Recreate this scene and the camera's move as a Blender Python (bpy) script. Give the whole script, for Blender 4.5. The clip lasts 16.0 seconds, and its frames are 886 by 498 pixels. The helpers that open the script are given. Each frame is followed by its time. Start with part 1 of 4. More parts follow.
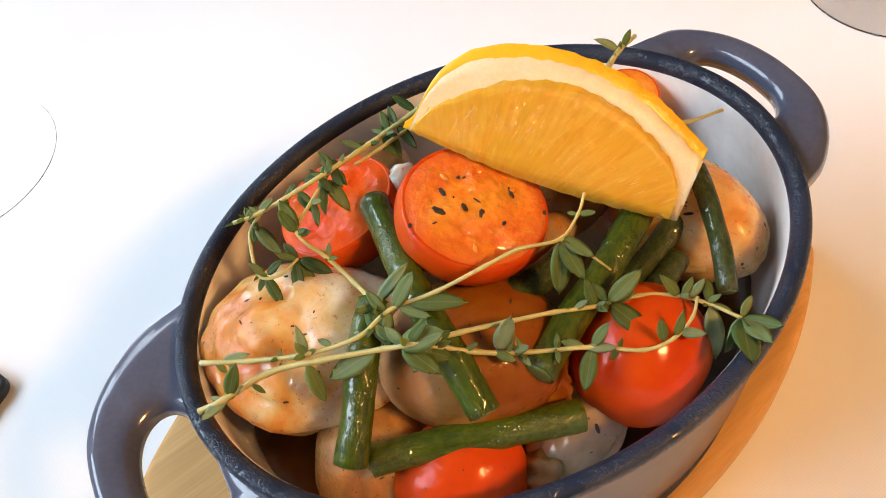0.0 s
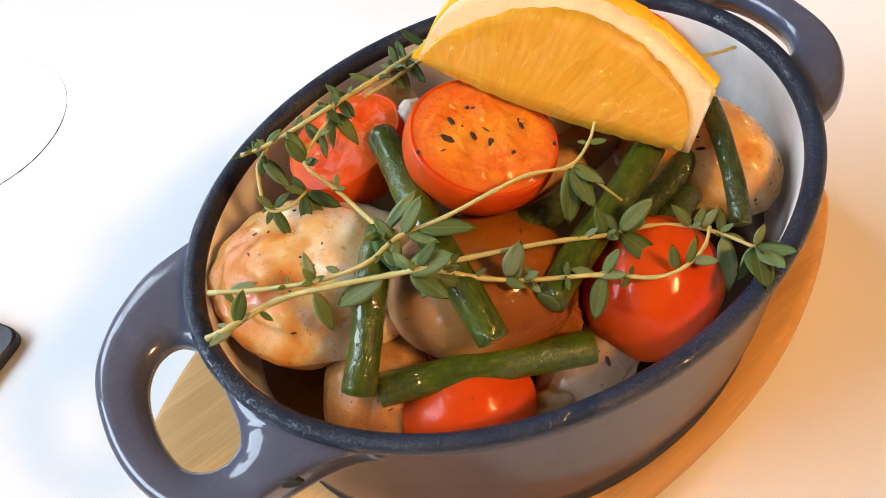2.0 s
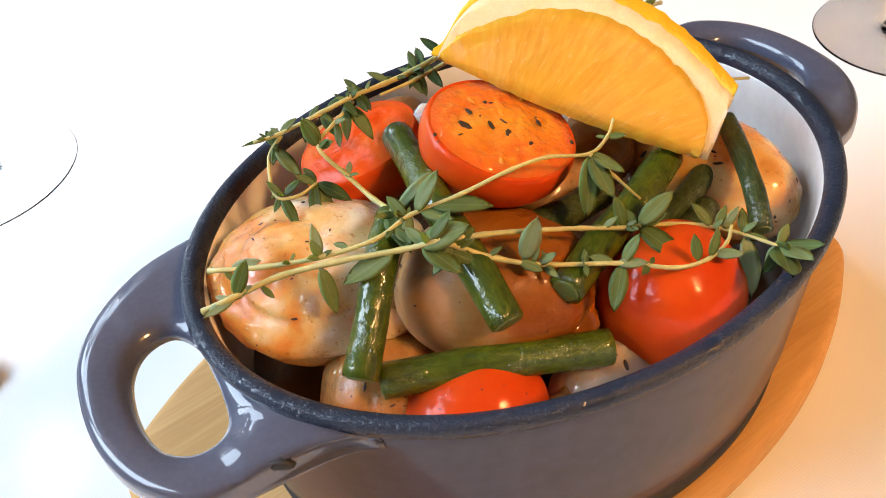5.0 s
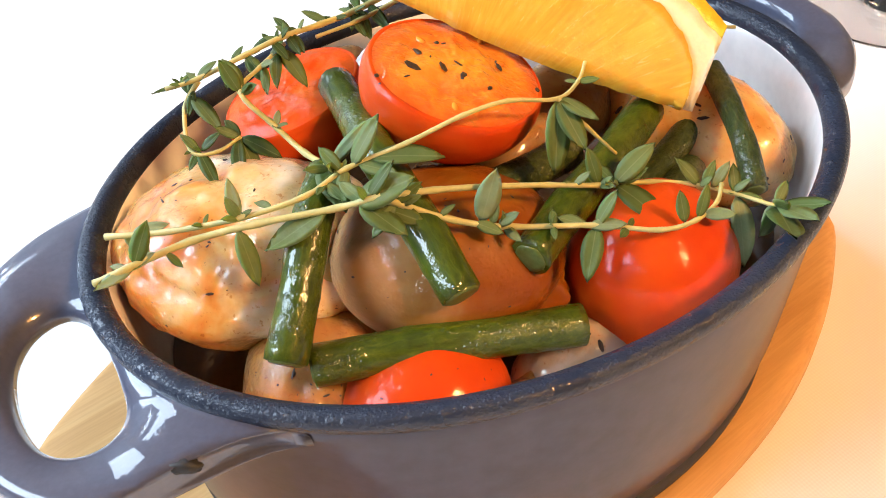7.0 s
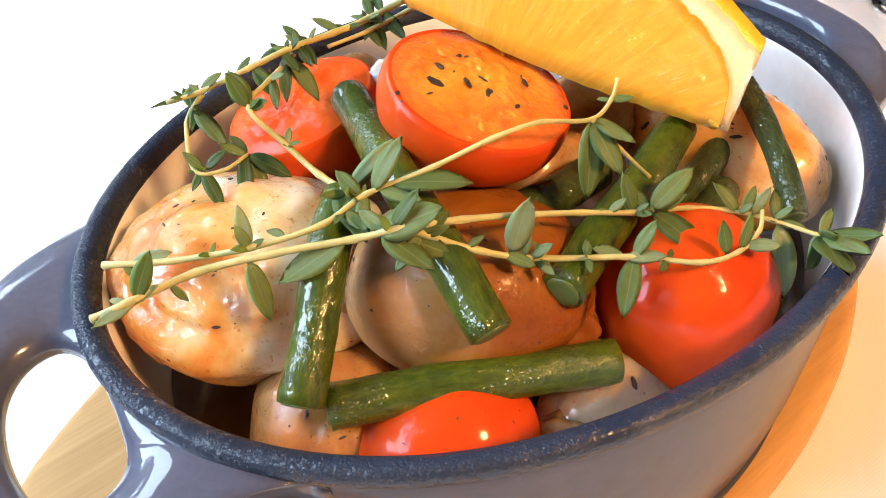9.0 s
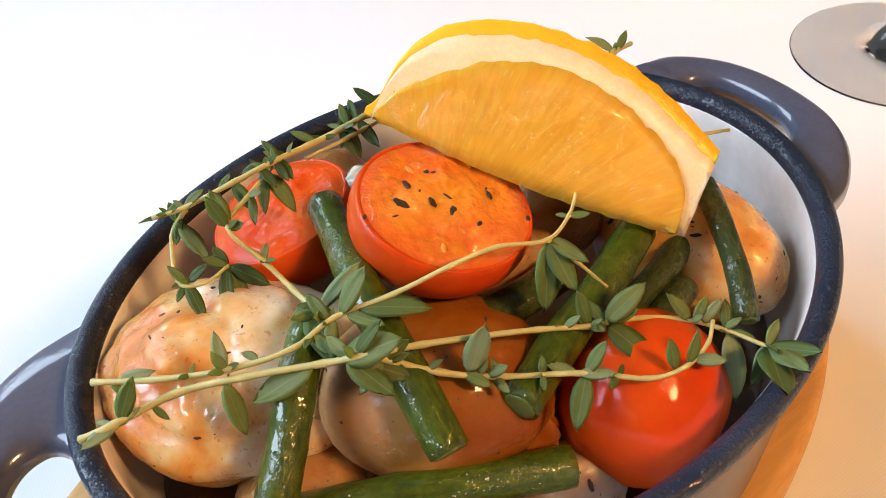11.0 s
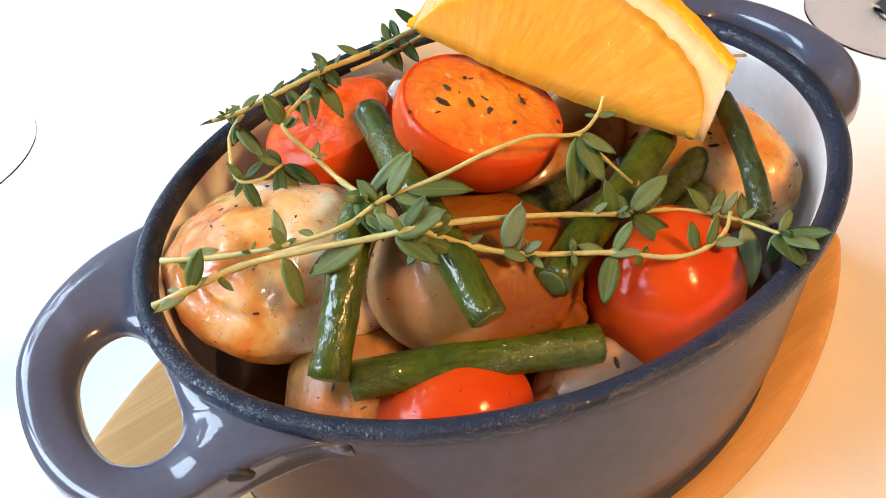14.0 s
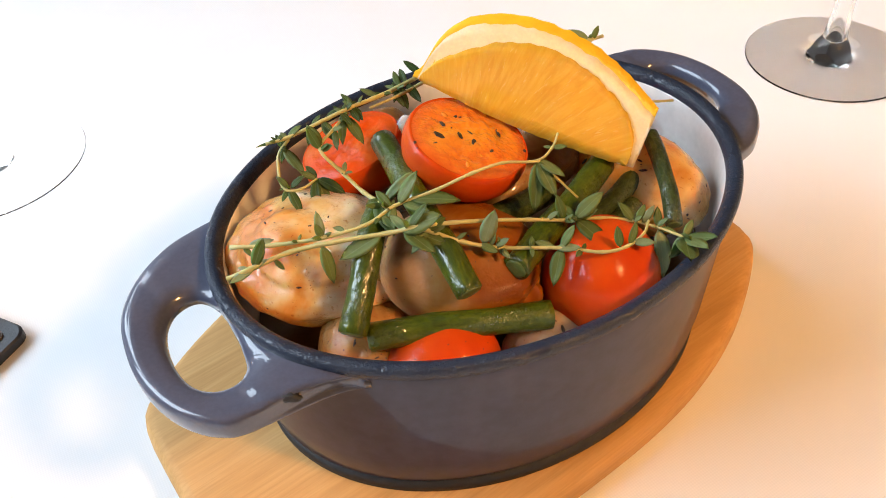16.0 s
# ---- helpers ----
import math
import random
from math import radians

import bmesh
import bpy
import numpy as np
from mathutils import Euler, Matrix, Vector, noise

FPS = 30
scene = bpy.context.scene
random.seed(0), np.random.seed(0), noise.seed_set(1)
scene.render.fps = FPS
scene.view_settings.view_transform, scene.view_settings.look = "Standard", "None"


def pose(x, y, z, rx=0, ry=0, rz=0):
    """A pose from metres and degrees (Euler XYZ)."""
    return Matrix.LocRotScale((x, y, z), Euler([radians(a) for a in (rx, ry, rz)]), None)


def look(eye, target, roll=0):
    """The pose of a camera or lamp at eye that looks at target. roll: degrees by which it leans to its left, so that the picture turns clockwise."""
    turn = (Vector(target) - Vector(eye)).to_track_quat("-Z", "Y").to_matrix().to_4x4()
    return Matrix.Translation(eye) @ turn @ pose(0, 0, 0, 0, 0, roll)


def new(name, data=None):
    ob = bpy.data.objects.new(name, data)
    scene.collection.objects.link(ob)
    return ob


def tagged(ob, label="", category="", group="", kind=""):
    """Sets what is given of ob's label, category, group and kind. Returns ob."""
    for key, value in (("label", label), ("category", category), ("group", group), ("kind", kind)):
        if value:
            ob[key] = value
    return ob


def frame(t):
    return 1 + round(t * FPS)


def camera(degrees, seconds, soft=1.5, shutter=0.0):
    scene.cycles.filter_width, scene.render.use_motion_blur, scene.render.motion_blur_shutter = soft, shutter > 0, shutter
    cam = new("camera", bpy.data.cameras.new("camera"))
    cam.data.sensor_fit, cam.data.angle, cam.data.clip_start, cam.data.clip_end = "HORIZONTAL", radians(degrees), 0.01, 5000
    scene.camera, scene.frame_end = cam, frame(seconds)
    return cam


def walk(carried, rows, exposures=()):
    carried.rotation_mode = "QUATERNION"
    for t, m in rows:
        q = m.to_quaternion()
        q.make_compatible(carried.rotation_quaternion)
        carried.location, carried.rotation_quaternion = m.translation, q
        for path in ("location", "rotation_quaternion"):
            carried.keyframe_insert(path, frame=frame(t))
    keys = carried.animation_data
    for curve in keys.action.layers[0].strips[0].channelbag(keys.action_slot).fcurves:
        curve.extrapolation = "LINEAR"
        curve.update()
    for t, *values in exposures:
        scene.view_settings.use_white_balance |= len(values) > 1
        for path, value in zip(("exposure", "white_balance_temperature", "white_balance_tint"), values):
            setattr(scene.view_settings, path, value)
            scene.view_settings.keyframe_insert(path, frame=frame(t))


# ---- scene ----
cam = camera(56.89, 16.0, soft=1.0)
# seconds, place in metres, turn in degrees
ROWS = [
    (0.0, -0.0506, -0.0951, 0.2193, 35.55, 7.32, -32.00),
    (0.5, -0.0477, -0.0936, 0.2196, 34.68, 7.09, -32.47),
    (1.0, -0.0461, -0.0958, 0.2172, 34.40, 7.55, -32.44),
    (1.5, -0.0502, -0.0991, 0.2130, 34.80, 8.00, -32.13),
    (2.0, -0.0565, -0.1035, 0.2101, 35.34, 8.03, -31.56),
    (2.5, -0.0608, -0.1084, 0.2103, 36.57, 7.91, -30.99),
    (3.0, -0.0661, -0.1131, 0.2109, 37.36, 7.46, -30.67),
    (5.3, -0.0728, -0.1175, 0.1804, 46.27, 6.07, -29.99),
    (5.5, -0.0707, -0.1148, 0.1772, 46.11, 6.02, -30.08),
    (6.0, -0.0660, -0.1085, 0.1672, 45.76, 5.54, -30.61),
    (6.5, -0.0642, -0.1097, 0.1675, 45.41, 5.27, -30.99),
    (7.0, -0.0646, -0.1075, 0.1635, 45.74, 4.81, -31.63),
    (7.5, -0.0642, -0.1052, 0.1616, 45.73, 4.68, -31.74),
    (8.0, -0.0634, -0.1008, 0.1588, 45.65, 4.20, -32.07),
    (8.5, -0.0645, -0.0975, 0.1592, 45.26, 3.74, -32.45),
    (9.0, -0.0646, -0.0945, 0.1620, 45.01, 3.63, -32.26),
    (9.5, -0.0600, -0.0930, 0.1691, 44.48, 3.52, -32.35),
    (10.0, -0.0585, -0.0937, 0.1739, 44.72, 3.86, -32.18),
    (12.3, -0.0437, -0.0917, 0.1853, 44.70, 5.45, -31.33),
    (12.5, -0.0476, -0.0941, 0.1818, 45.02, 5.31, -31.63),
    (13.0, -0.0532, -0.0997, 0.1768, 44.97, 5.66, -31.31),
    (13.5, -0.0612, -0.1040, 0.1749, 44.98, 5.55, -31.17),
    (14.0, -0.0680, -0.1095, 0.1759, 45.01, 5.23, -30.88),
    (14.5, -0.0755, -0.1132, 0.1762, 45.03, 4.40, -30.75),
    (15.0, -0.0793, -0.1188, 0.1809, 44.78, 3.92, -30.65),
    (15.5, -0.0839, -0.1305, 0.1922, 45.12, 3.56, -30.91),
    (16.0, -0.0876, -0.1446, 0.2112, 45.59, 3.70, -30.77),
]
walk(cam, [(t, pose(*place)) for t, *place in ROWS], exposures=((0.0, -0.13, 6500, 10), (3.0, -0.11, 6450, 10), (5.5, 0.14, 6250, 10), (7.0, 0.39, 6200, 10), (9.0, 0.49, 6050, 10), (9.5, 0.24, 6200, 10), (10.0, 0.14, 6200, 10), (12.5, -0.34, 6300, 10), (14.0, 0.15, 6200, 10), (15.0, 0.17, 6250, 10), (16.0, -0.08, 6500, 10)))

# ---- light ----
world = bpy.data.worlds.new("sky")
scene.world = world
world.use_nodes = True
wn = world.node_tree.nodes
sky = wn.new("ShaderNodeTexSky")
sky.sky_type, sky.sun_disc = "NISHITA", False
sky.sun_elevation, sky.sun_rotation = radians(40), radians(-95)
world.node_tree.links.new(sky.outputs[0], wn["Background"].inputs[0])
wn["Background"].inputs[1].default_value = 0.08


def area_lamp(name, m, size_x, size_y, watts, colour):
    data = bpy.data.lights.new(name, "AREA")
    data.shape, data.size, data.size_y = "RECTANGLE", size_x, size_y
    data.energy, data.color = watts, colour
    ob = new(name, data)
    ob.matrix_basis = m
    return ob


# daylight through the two windows, and the warm lamp that hangs behind the eye
area_lamp("window_daylight", look((-1.28, 0.55, 1.05), (0, 0.05, 0.05)), 1.2, 0.8, 39, (0.70, 0.845, 1.0))
area_lamp("window_daylight", look((-0.72, 1.62, 1.12), (0, 0.05, 0.05)), 0.75, 0.85, 22, (0.70, 0.845, 1.0))
lamp_light = bpy.data.lights.new("pendant_glow", "POINT")
lamp_light.energy, lamp_light.color, lamp_light.shadow_soft_size = 24.0, (1.0, 0.57, 0.225), 0.07
new("pendant_glow", lamp_light).location = (0.31, -0.57, 0.66)


# ---- mesh helpers ----
MM = 0.001
CX, CY, YAW = 0.8, 2.4, -1.5  # the middle of the dish's rim in mm, and its turn


def V(x, y, z):
    return Vector((x * MM, y * MM, z * MM))


def thing(name, label, category, at=(0, 0, 0), turn=None, group="", kind=""):
    ob = new(name)
    ob.empty_display_size = 0.01
    m = Matrix.Translation(V(*at))
    ob.matrix_basis = m @ turn.to_4x4() if turn else m
    ob["placed"] = 1
    return tagged(ob, label, category, group, kind)


def root_of(ob):
    while ob.parent:
        ob = ob.parent
    return ob


def finish(name, bm, material, smooth=True):
    me = bpy.data.meshes.new(name)
    bmesh.ops.recalc_face_normals(bm, faces=bm.faces)
    bm.to_mesh(me)
    bm.free()
    for p in me.polygons:
        p.use_smooth = smooth
    me.materials.append(material)
    return me


def part(name, bm, material, parent, label="", local=False, smooth=True):
    """One mesh under a thing or a part; bm is in world places unless local."""
    if not local:
        bm.transform(root_of(parent).matrix_basis.inverted())
    ob = new(name, finish(name, bm, material, smooth))
    ob.parent = parent
    return tagged(ob, label)


def single(name, bm, material, label, category, at=(0, 0, 0), group="", kind="", local=False, smooth=True, turn=None):
    m = Matrix.Translation(V(*at))
    if turn:
        m = m @ turn.to_4x4()
    if not local:
        bm.transform(m.inverted())
    ob = new(name, finish(name, bm, material, smooth))
    ob.matrix_basis = m
    return tagged(ob, label, category, group, kind)


def spline(points, steps):
    """Catmull-Rom through points of any length."""
    pts = [np.array(p, float) for p in points]
    pts = [2 * pts[0] - pts[1]] + pts + [2 * pts[-1] - pts[-2]]
    out = []
    for i in range(1, len(pts) - 2):
        a, b, c, d = pts[i - 1:i + 3]
        for k in range(steps):
            u = k / steps
            out.append(0.5 * (2 * b + (c - a) * u + (2 * a - 5 * b + 4 * c - d) * u * u + (3 * b - a - 3 * c + d) * u ** 3))
    out.append(pts[-2])
    return out


def grid_faces(bm, rings, close_ring=True, cap=True):
    n = len(rings[0])
    for a, b in zip(rings, rings[1:]):
        for i in range(n if close_ring else n - 1):
            j = (i + 1) % n
            bm.faces.new((a[i], a[j], b[j], b[i]))
    if cap:
        for ring in (rings[0], rings[-1]):
            c = bm.verts.new(sum((v.co for v in ring), Vector()) / n)
            for i in range(n):
                bm.faces.new((ring[i], ring[(i + 1) % n], c))


def tube(path, radii, sides=10, wobble=0.0, seed=0, dome=0.35):
    """A round stalk along path (vectors, metres) with slightly domed ends."""
    rng = random.Random(seed)
    bm = bmesh.new()
    n = len(path)
    side = None
    rings = []
    ring_data = []
    for i, p in enumerate(path):
        d = (path[min(i + 1, n - 1)] - path[max(i - 1, 0)]).normalized()
        if side is None:
            side = d.cross(Vector((0.2, 0.1, 1))).normalized()
        side = (side - d * side.dot(d)).normalized()
        up = d.cross(side)
        ring_data.append((p, d, side, up, radii[i]))
    first, last = ring_data[0], ring_data[-1]
    extra0 = (first[0] - first[1] * first[4] * dome * 0.5, *first[1:4], first[4] * 0.72)
    extra1 = (last[0] + last[1] * last[4] * dome * 0.5, *last[1:4], last[4] * 0.72)
    for p, d, s, u, r in [extra0] + ring_data + [extra1]:
        ring = []
        for k in range(sides):
            a = 2 * math.pi * k / sides
            rr = r * (1 + wobble * (rng.random() - 0.5))
            ring.append(bm.verts.new(p + s * math.cos(a) * rr + u * math.sin(a) * rr))
        rings.append(ring)
    grid_faces(bm, rings)
    uv = bm.loops.layers.uv.new("skin")
    place = {v: (k / sides, 12.0 * i / len(rings)) for i, ring in enumerate(rings) for k, v in enumerate(ring)}
    for f in bm.faces:
        us = [place.get(l.vert, (0, 0))[0] for l in f.loops]
        wrap = max(us) - min(us) > 0.5
        for l in f.loops:
            u, v = place.get(l.vert, (0, 0))
            l[uv].uv = (u + 1 if wrap and u < 0.5 else u, v)
    return bm


def ball(radii, segments=40, rings=24, power=2.0, lumps=0.0, scale=60.0, seed=0):
    """A lumpy ball of superellipse section about the origin; radii in mm."""
    bm = bmesh.new()
    bmesh.ops.create_uvsphere(bm, u_segments=segments, v_segments=rings, radius=1)
    for v in bm.verts:
        c = v.co
        k = (abs(c.x) ** power + abs(c.y) ** power + abs(c.z) ** power) ** (-1 / power)
        n = 1 + lumps * noise.noise(c * scale * 0.03 + Vector((seed * 7.3, 0, 0)))
        v.co = Vector((c.x * radii[0], c.y * radii[1], c.z * radii[2])) * (k * n * MM)
    return bm


def oval_rings(bm, profile, a, b, sides):
    """Rings of the dish's oval with semi-axes a, b (mm), each inset by d at height z."""
    rings = []
    for d, z in profile:
        ring = []
        for k in range(sides):
            c, s = math.cos(2 * math.pi * k / sides), math.sin(2 * math.pi * k / sides)
            # the wall leans: the foot stands a little nearer to the eye than the rim
            low = min(1.0, max(0.0, (66 - z) / 50))
            x, y = (a - d) * c, (b - d) * s
            t = radians(YAW * (1 - low))
            ring.append(bm.verts.new(V(x * math.cos(t) - y * math.sin(t) + CX - 1.2 * low, x * math.sin(t) + y * math.cos(t) + CY - 1.6 * low, z)))
        rings.append(ring)
    return rings


def frame_up(z, x):
    """Rotation whose local z runs exactly along z, and local x as near to x as it can."""
    z = Vector(z).normalized()
    x = (Vector(x) - z * z.dot(Vector(x))).normalized()
    return Matrix((x, z.cross(x), z)).transposed()


def frame_of(x, z):
    """Rotation whose local x and z run along the given ways."""
    x = Vector(x).normalized()
    z = (Vector(z) - x * x.dot(Vector(z))).normalized()
    y = z.cross(x)
    return Matrix((x, y, z)).transposed()


# ---- materials ----
def material(name):
    m = bpy.data.materials.new(name)
    m.use_nodes = True
    return m, m.node_tree, m.node_tree.nodes["Principled BSDF"]


def add(nt, kind, **values):
    n = nt.nodes.new(kind)
    for k, v in values.items():
        n.inputs[k].default_value = v
    return n


def coords(nt, scale=(1, 1, 1)):
    tc = nt.nodes.new("ShaderNodeTexCoord")
    mp = nt.nodes.new("ShaderNodeMapping")
    mp.inputs["Scale"].default_value = scale
    nt.links.new(tc.outputs["Object"], mp.inputs["Vector"])
    return mp.outputs["Vector"]


def noise_of(nt, vec, scale, detail=4, rough=0.55, warp=0.0):
    n = add(nt, "ShaderNodeTexNoise", Scale=scale, Detail=detail, Roughness=rough, Distortion=warp)
    nt.links.new(vec, n.inputs["Vector"])
    return n.outputs["Fac"]


def ramp(nt, fac, stops):
    n = nt.nodes.new("ShaderNodeValToRGB")
    e = n.color_ramp.elements
    while len(e) < len(stops):
        e.new(0.5)
    for el, (p, c) in zip(e, stops):
        el.position, el.color = p, (*c, 1)
    nt.links.new(fac, n.inputs["Fac"])
    return n.outputs["Color"]


def mix(nt, fac, a, b, mode="MIX"):
    n = nt.nodes.new("ShaderNodeMix")
    n.data_type, n.blend_type = "RGBA", mode
    for sock, val in ((n.inputs[0], fac), (n.inputs[6], a), (n.inputs[7], b)):
        if isinstance(val, (int, float)):
            sock.default_value = val
        elif isinstance(val, tuple):
            sock.default_value = (*val, 1)
        else:
            nt.links.new(val, sock)
    return n.outputs[2]


def bump(nt, p, height, strength, distance):
    n = add(nt, "ShaderNodeBump", Strength=strength, Distance=distance)
    nt.links.new(height, n.inputs["Height"])
    nt.links.new(n.outputs["Normal"], p.inputs["Normal"])
    nt.links.new(n.outputs["Normal"], p.inputs["Coat Normal"])
    return n


def wet(nt, p, vec, weight, scale, strength, mm, rough=0.05, spread=0.46, beads=0.5, index=1.7):
    """A thin film of juice and oil: a sharp clear coat with ripples, and fine beads in patches."""
    p.inputs["Coat Weight"].default_value = weight
    p.inputs["Coat Roughness"].default_value = rough
    p.inputs["Coat IOR"].default_value = index
    n = add(nt, "ShaderNodeBump", Strength=strength, Distance=mm * MM)
    patch = ramp(nt, noise_of(nt, vec, scale * 0.22, 2), [(spread, (0.10, 0.10, 0.10)), (spread + 0.12, (1, 1, 1))])
    cells = add(nt, "ShaderNodeTexVoronoi", Scale=scale * 2.1, Randomness=1.0)
    nt.links.new(vec, cells.inputs["Vector"])
    drops = ramp(nt, cells.outputs["Distance"], [(0.05, (1, 1, 1)), (0.42, (0, 0, 0))])
    ripple = noise_of(nt, vec, scale * 1.25, 3, 0.55, 0.3)
    nt.links.new(mix(nt, 1.0, mix(nt, beads * 0.6, ripple, drops), patch, "MULTIPLY"), n.inputs["Height"])
    nt.links.new(n.outputs["Normal"], p.inputs["Coat Normal"])


def setup(p, rough=0.5, coat=0.0, sss=0.0, radius=(1, 0.4, 0.2), reach=0.004, ior=1.45):
    p.inputs["Roughness"].default_value = rough
    p.inputs["Coat Weight"].default_value = coat
    p.inputs["Coat Roughness"].default_value = 0.06
    p.inputs["Subsurface Weight"].default_value = sss
    p.inputs["Subsurface Radius"].default_value = radius
    p.inputs["Subsurface Scale"].default_value = reach
    p.inputs["IOR"].default_value = ior


def varied(name, stops, scale, rough=0.5, coat=0.0, sss=0.0, radius=(1, 0.4, 0.2), reach=0.004, stretch=(1, 1, 1), fine=0.0, fine_scale=2000, bump_strength=0.0, bump_scale=800, bump_mm=0.3, warp=0.0):
    """Two-scale colour, gloss and fine relief, all in object space."""
    m, nt, p = material(name)
    vec = coords(nt, stretch)
    col = ramp(nt, noise_of(nt, vec, scale, 5, 0.6, warp), stops)
    if fine:
        f = ramp(nt, noise_of(nt, vec, fine_scale, 3), [(0.35, (1 - fine,) * 3), (0.65, (1, 1, 1))])
        col = mix(nt, 1.0, col, f, "MULTIPLY")
    nt.links.new(col, p.inputs["Base Color"])
    setup(p, rough, coat, sss, radius, reach)
    if bump_strength:
        bump(nt, p, noise_of(nt, vec, bump_scale, 4), bump_strength, bump_mm * MM)
    return m


def cloth_material():
    m, nt, p = material("white_tablecloth")
    vec = coords(nt)
    a = add(nt, "ShaderNodeTexWave", Scale=420.0, Distortion=0.6, Detail=1.0)
    b = add(nt, "ShaderNodeTexWave", Scale=420.0, Distortion=0.6, Detail=1.0)
    b.bands_direction = "Y"
    nt.links.new(vec, a.inputs["Vector"])
    nt.links.new(vec, b.inputs["Vector"])
    weave = mix(nt, 0.5, a.outputs["Color"], b.outputs["Color"])
    tone = ramp(nt, noise_of(nt, vec, 9, 4), [(0.3, (0.78, 0.77, 0.76)), (0.7, (0.83, 0.82, 0.81))])
    thread = ramp(nt, weave, [(0.2, (0.95, 0.95, 0.95)), (0.8, (1, 1, 1))])
    nt.links.new(mix(nt, 1.0, tone, thread, "MULTIPLY"), p.inputs["Base Color"])
    setup(p, 0.85)
    p.inputs["Sheen Weight"].default_value = 0.15
    bump(nt, p, weave, 0.12, 0.0002)
    return m


def wood_material():
    m, nt, p = material("beech_board_wood")
    vec = coords(nt, (0.12, 1, 1))
    big = noise_of(nt, vec, 95, 5, 0.6, 0.8)
    fine = noise_of(nt, coords(nt, (0.03, 1, 1)), 900, 4, 0.7)
    col = ramp(nt, big, [(0.28, (0.50, 0.265, 0.088)), (0.5, (0.59, 0.328, 0.116)), (0.72, (0.64, 0.378, 0.150))])
    col = mix(nt, 1.0, col, ramp(nt, fine, [(0.3, (0.84, 0.80, 0.76)), (0.6, (1, 1, 1))]), "MULTIPLY")
    nt.links.new(col, p.inputs["Base Color"])
    setup(p, 0.6, 0.0)
    p.inputs["Specular IOR Level"].default_value = 0.25
    bump(nt, p, fine, 0.25, 0.0003)
    return m


def rim_material():
    m, nt, p = material("matt_black_iron_rim")
    vec = coords(nt)
    g = noise_of(nt, vec, 1500, 3, 0.5)
    nt.links.new(ramp(nt, noise_of(nt, vec, 60, 4), [(0.3, (0.012, 0.017, 0.032)), (0.7, (0.020, 0.028, 0.050))]), p.inputs["Base Color"])
    setup(p, 0.5, 0.35)
    bump(nt, p, g, 0.40, 0.0005)
    p.inputs["Specular IOR Level"].default_value = 0.12
    wet(nt, p, vec, 0.65, 800, 0.9, 0.8, 0.11, 0.34, 0.4, 1.5)
    return m


def prawn_material(name, stops, seed, lean=0.0):
    """Cooked flesh; lean shifts the ramp along local x, from the seared side to the pale one."""
    m, nt, p = material(name)
    vec = coords(nt)
    big = noise_of(nt, vec, 62 + seed, 4, 0.55, 0.4)
    if lean:
        split = nt.nodes.new("ShaderNodeSeparateXYZ")
        nt.links.new(vec, split.inputs[0])
        side = nt.nodes.new("ShaderNodeMath")
        side.operation = "MULTIPLY_ADD"
        nt.links.new(split.outputs["X"], side.inputs[0])
        side.inputs[1].default_value = lean
        nt.links.new(big, side.inputs[2])
        big = side.outputs[0]
    col = ramp(nt, big, stops)
    sear = ramp(nt, noise_of(nt, vec, 95, 3, 0.5, 0.4), [(0.52, (0, 0, 0)), (0.66, (0.6, 0.6, 0.6))])
    col = mix(nt, sear, col, (0.58, 0.25, 0.045))
    mottle = ramp(nt, noise_of(nt, vec, 260, 4, 0.65, 0.6), [(0.34, (0.80, 0.66, 0.50)), (0.50, (1, 1, 1))])
    col = mix(nt, 0.35, col, mottle, "MULTIPLY")
    speck = ramp(nt, noise_of(nt, vec, 900, 3, 0.6), [(0.30, (0.74, 0.54, 0.36)), (0.38, (1, 1, 1))])
    col = mix(nt, 1.0, col, speck, "MULTIPLY")
    nt.links.new(col, p.inputs["Base Color"])
    setup(p, 0.42, 0.5, 0.85, (1.0, 0.55, 0.30), 0.008)
    p.inputs["Specular IOR Level"].default_value = 0.25
    bump(nt, p, noise_of(nt, vec, 190, 5, 0.55), 0.22, 0.0010)
    wet(nt, p, vec, 1.0, 420, 1.0, 1.5, 0.045, 0.44, 0.3, 1.6)
    return m


def onion_material():
    """Translucent pale layers that turn to a golden glaze on one side."""
    m, nt, p = material("glazed_onion_flesh")
    vec = coords(nt)
    split = nt.nodes.new("ShaderNodeSeparateXYZ")
    nt.links.new(vec, split.inputs[0])
    side = add(nt, "ShaderNodeMath")
    side.operation = "MULTIPLY_ADD"
    nt.links.new(split.outputs["X"], side.inputs[0])
    side.inputs[1].default_value = 26.0
    nt.links.new(noise_of(nt, vec, 75, 4, 0.6, 0.5), side.inputs[2])
    col = ramp(nt, side.outputs[0], [(0.08, (0.44, 0.235, 0.095)), (0.32, (0.38, 0.165, 0.036)), (0.54, (0.30, 0.095, 0.006)), (0.85, (0.25, 0.062, 0.002))])
    lines = noise_of(nt, coords(nt, (0.10, 1, 1)), 300, 3, 0.5, 0.4)
    col = mix(nt, 1.0, col, ramp(nt, lines, [(0.35, (0.90, 0.84, 0.76)), (0.6, (1, 1, 1))]), "MULTIPLY")
    nt.links.new(col, p.inputs["Base Color"])
    setup(p, 0.45, 0.4, 0.45, (1.0, 0.5, 0.2), 0.006)
    p.inputs["Specular IOR Level"].default_value = 0.08
    bump(nt, p, noise_of(nt, vec, 160, 4, 0.5), 0.2, 0.0009)
    wet(nt, p, vec, 0.75, 520, 1.0, 1.5, 0.04, 0.46, 0.5, 1.5)
    return m


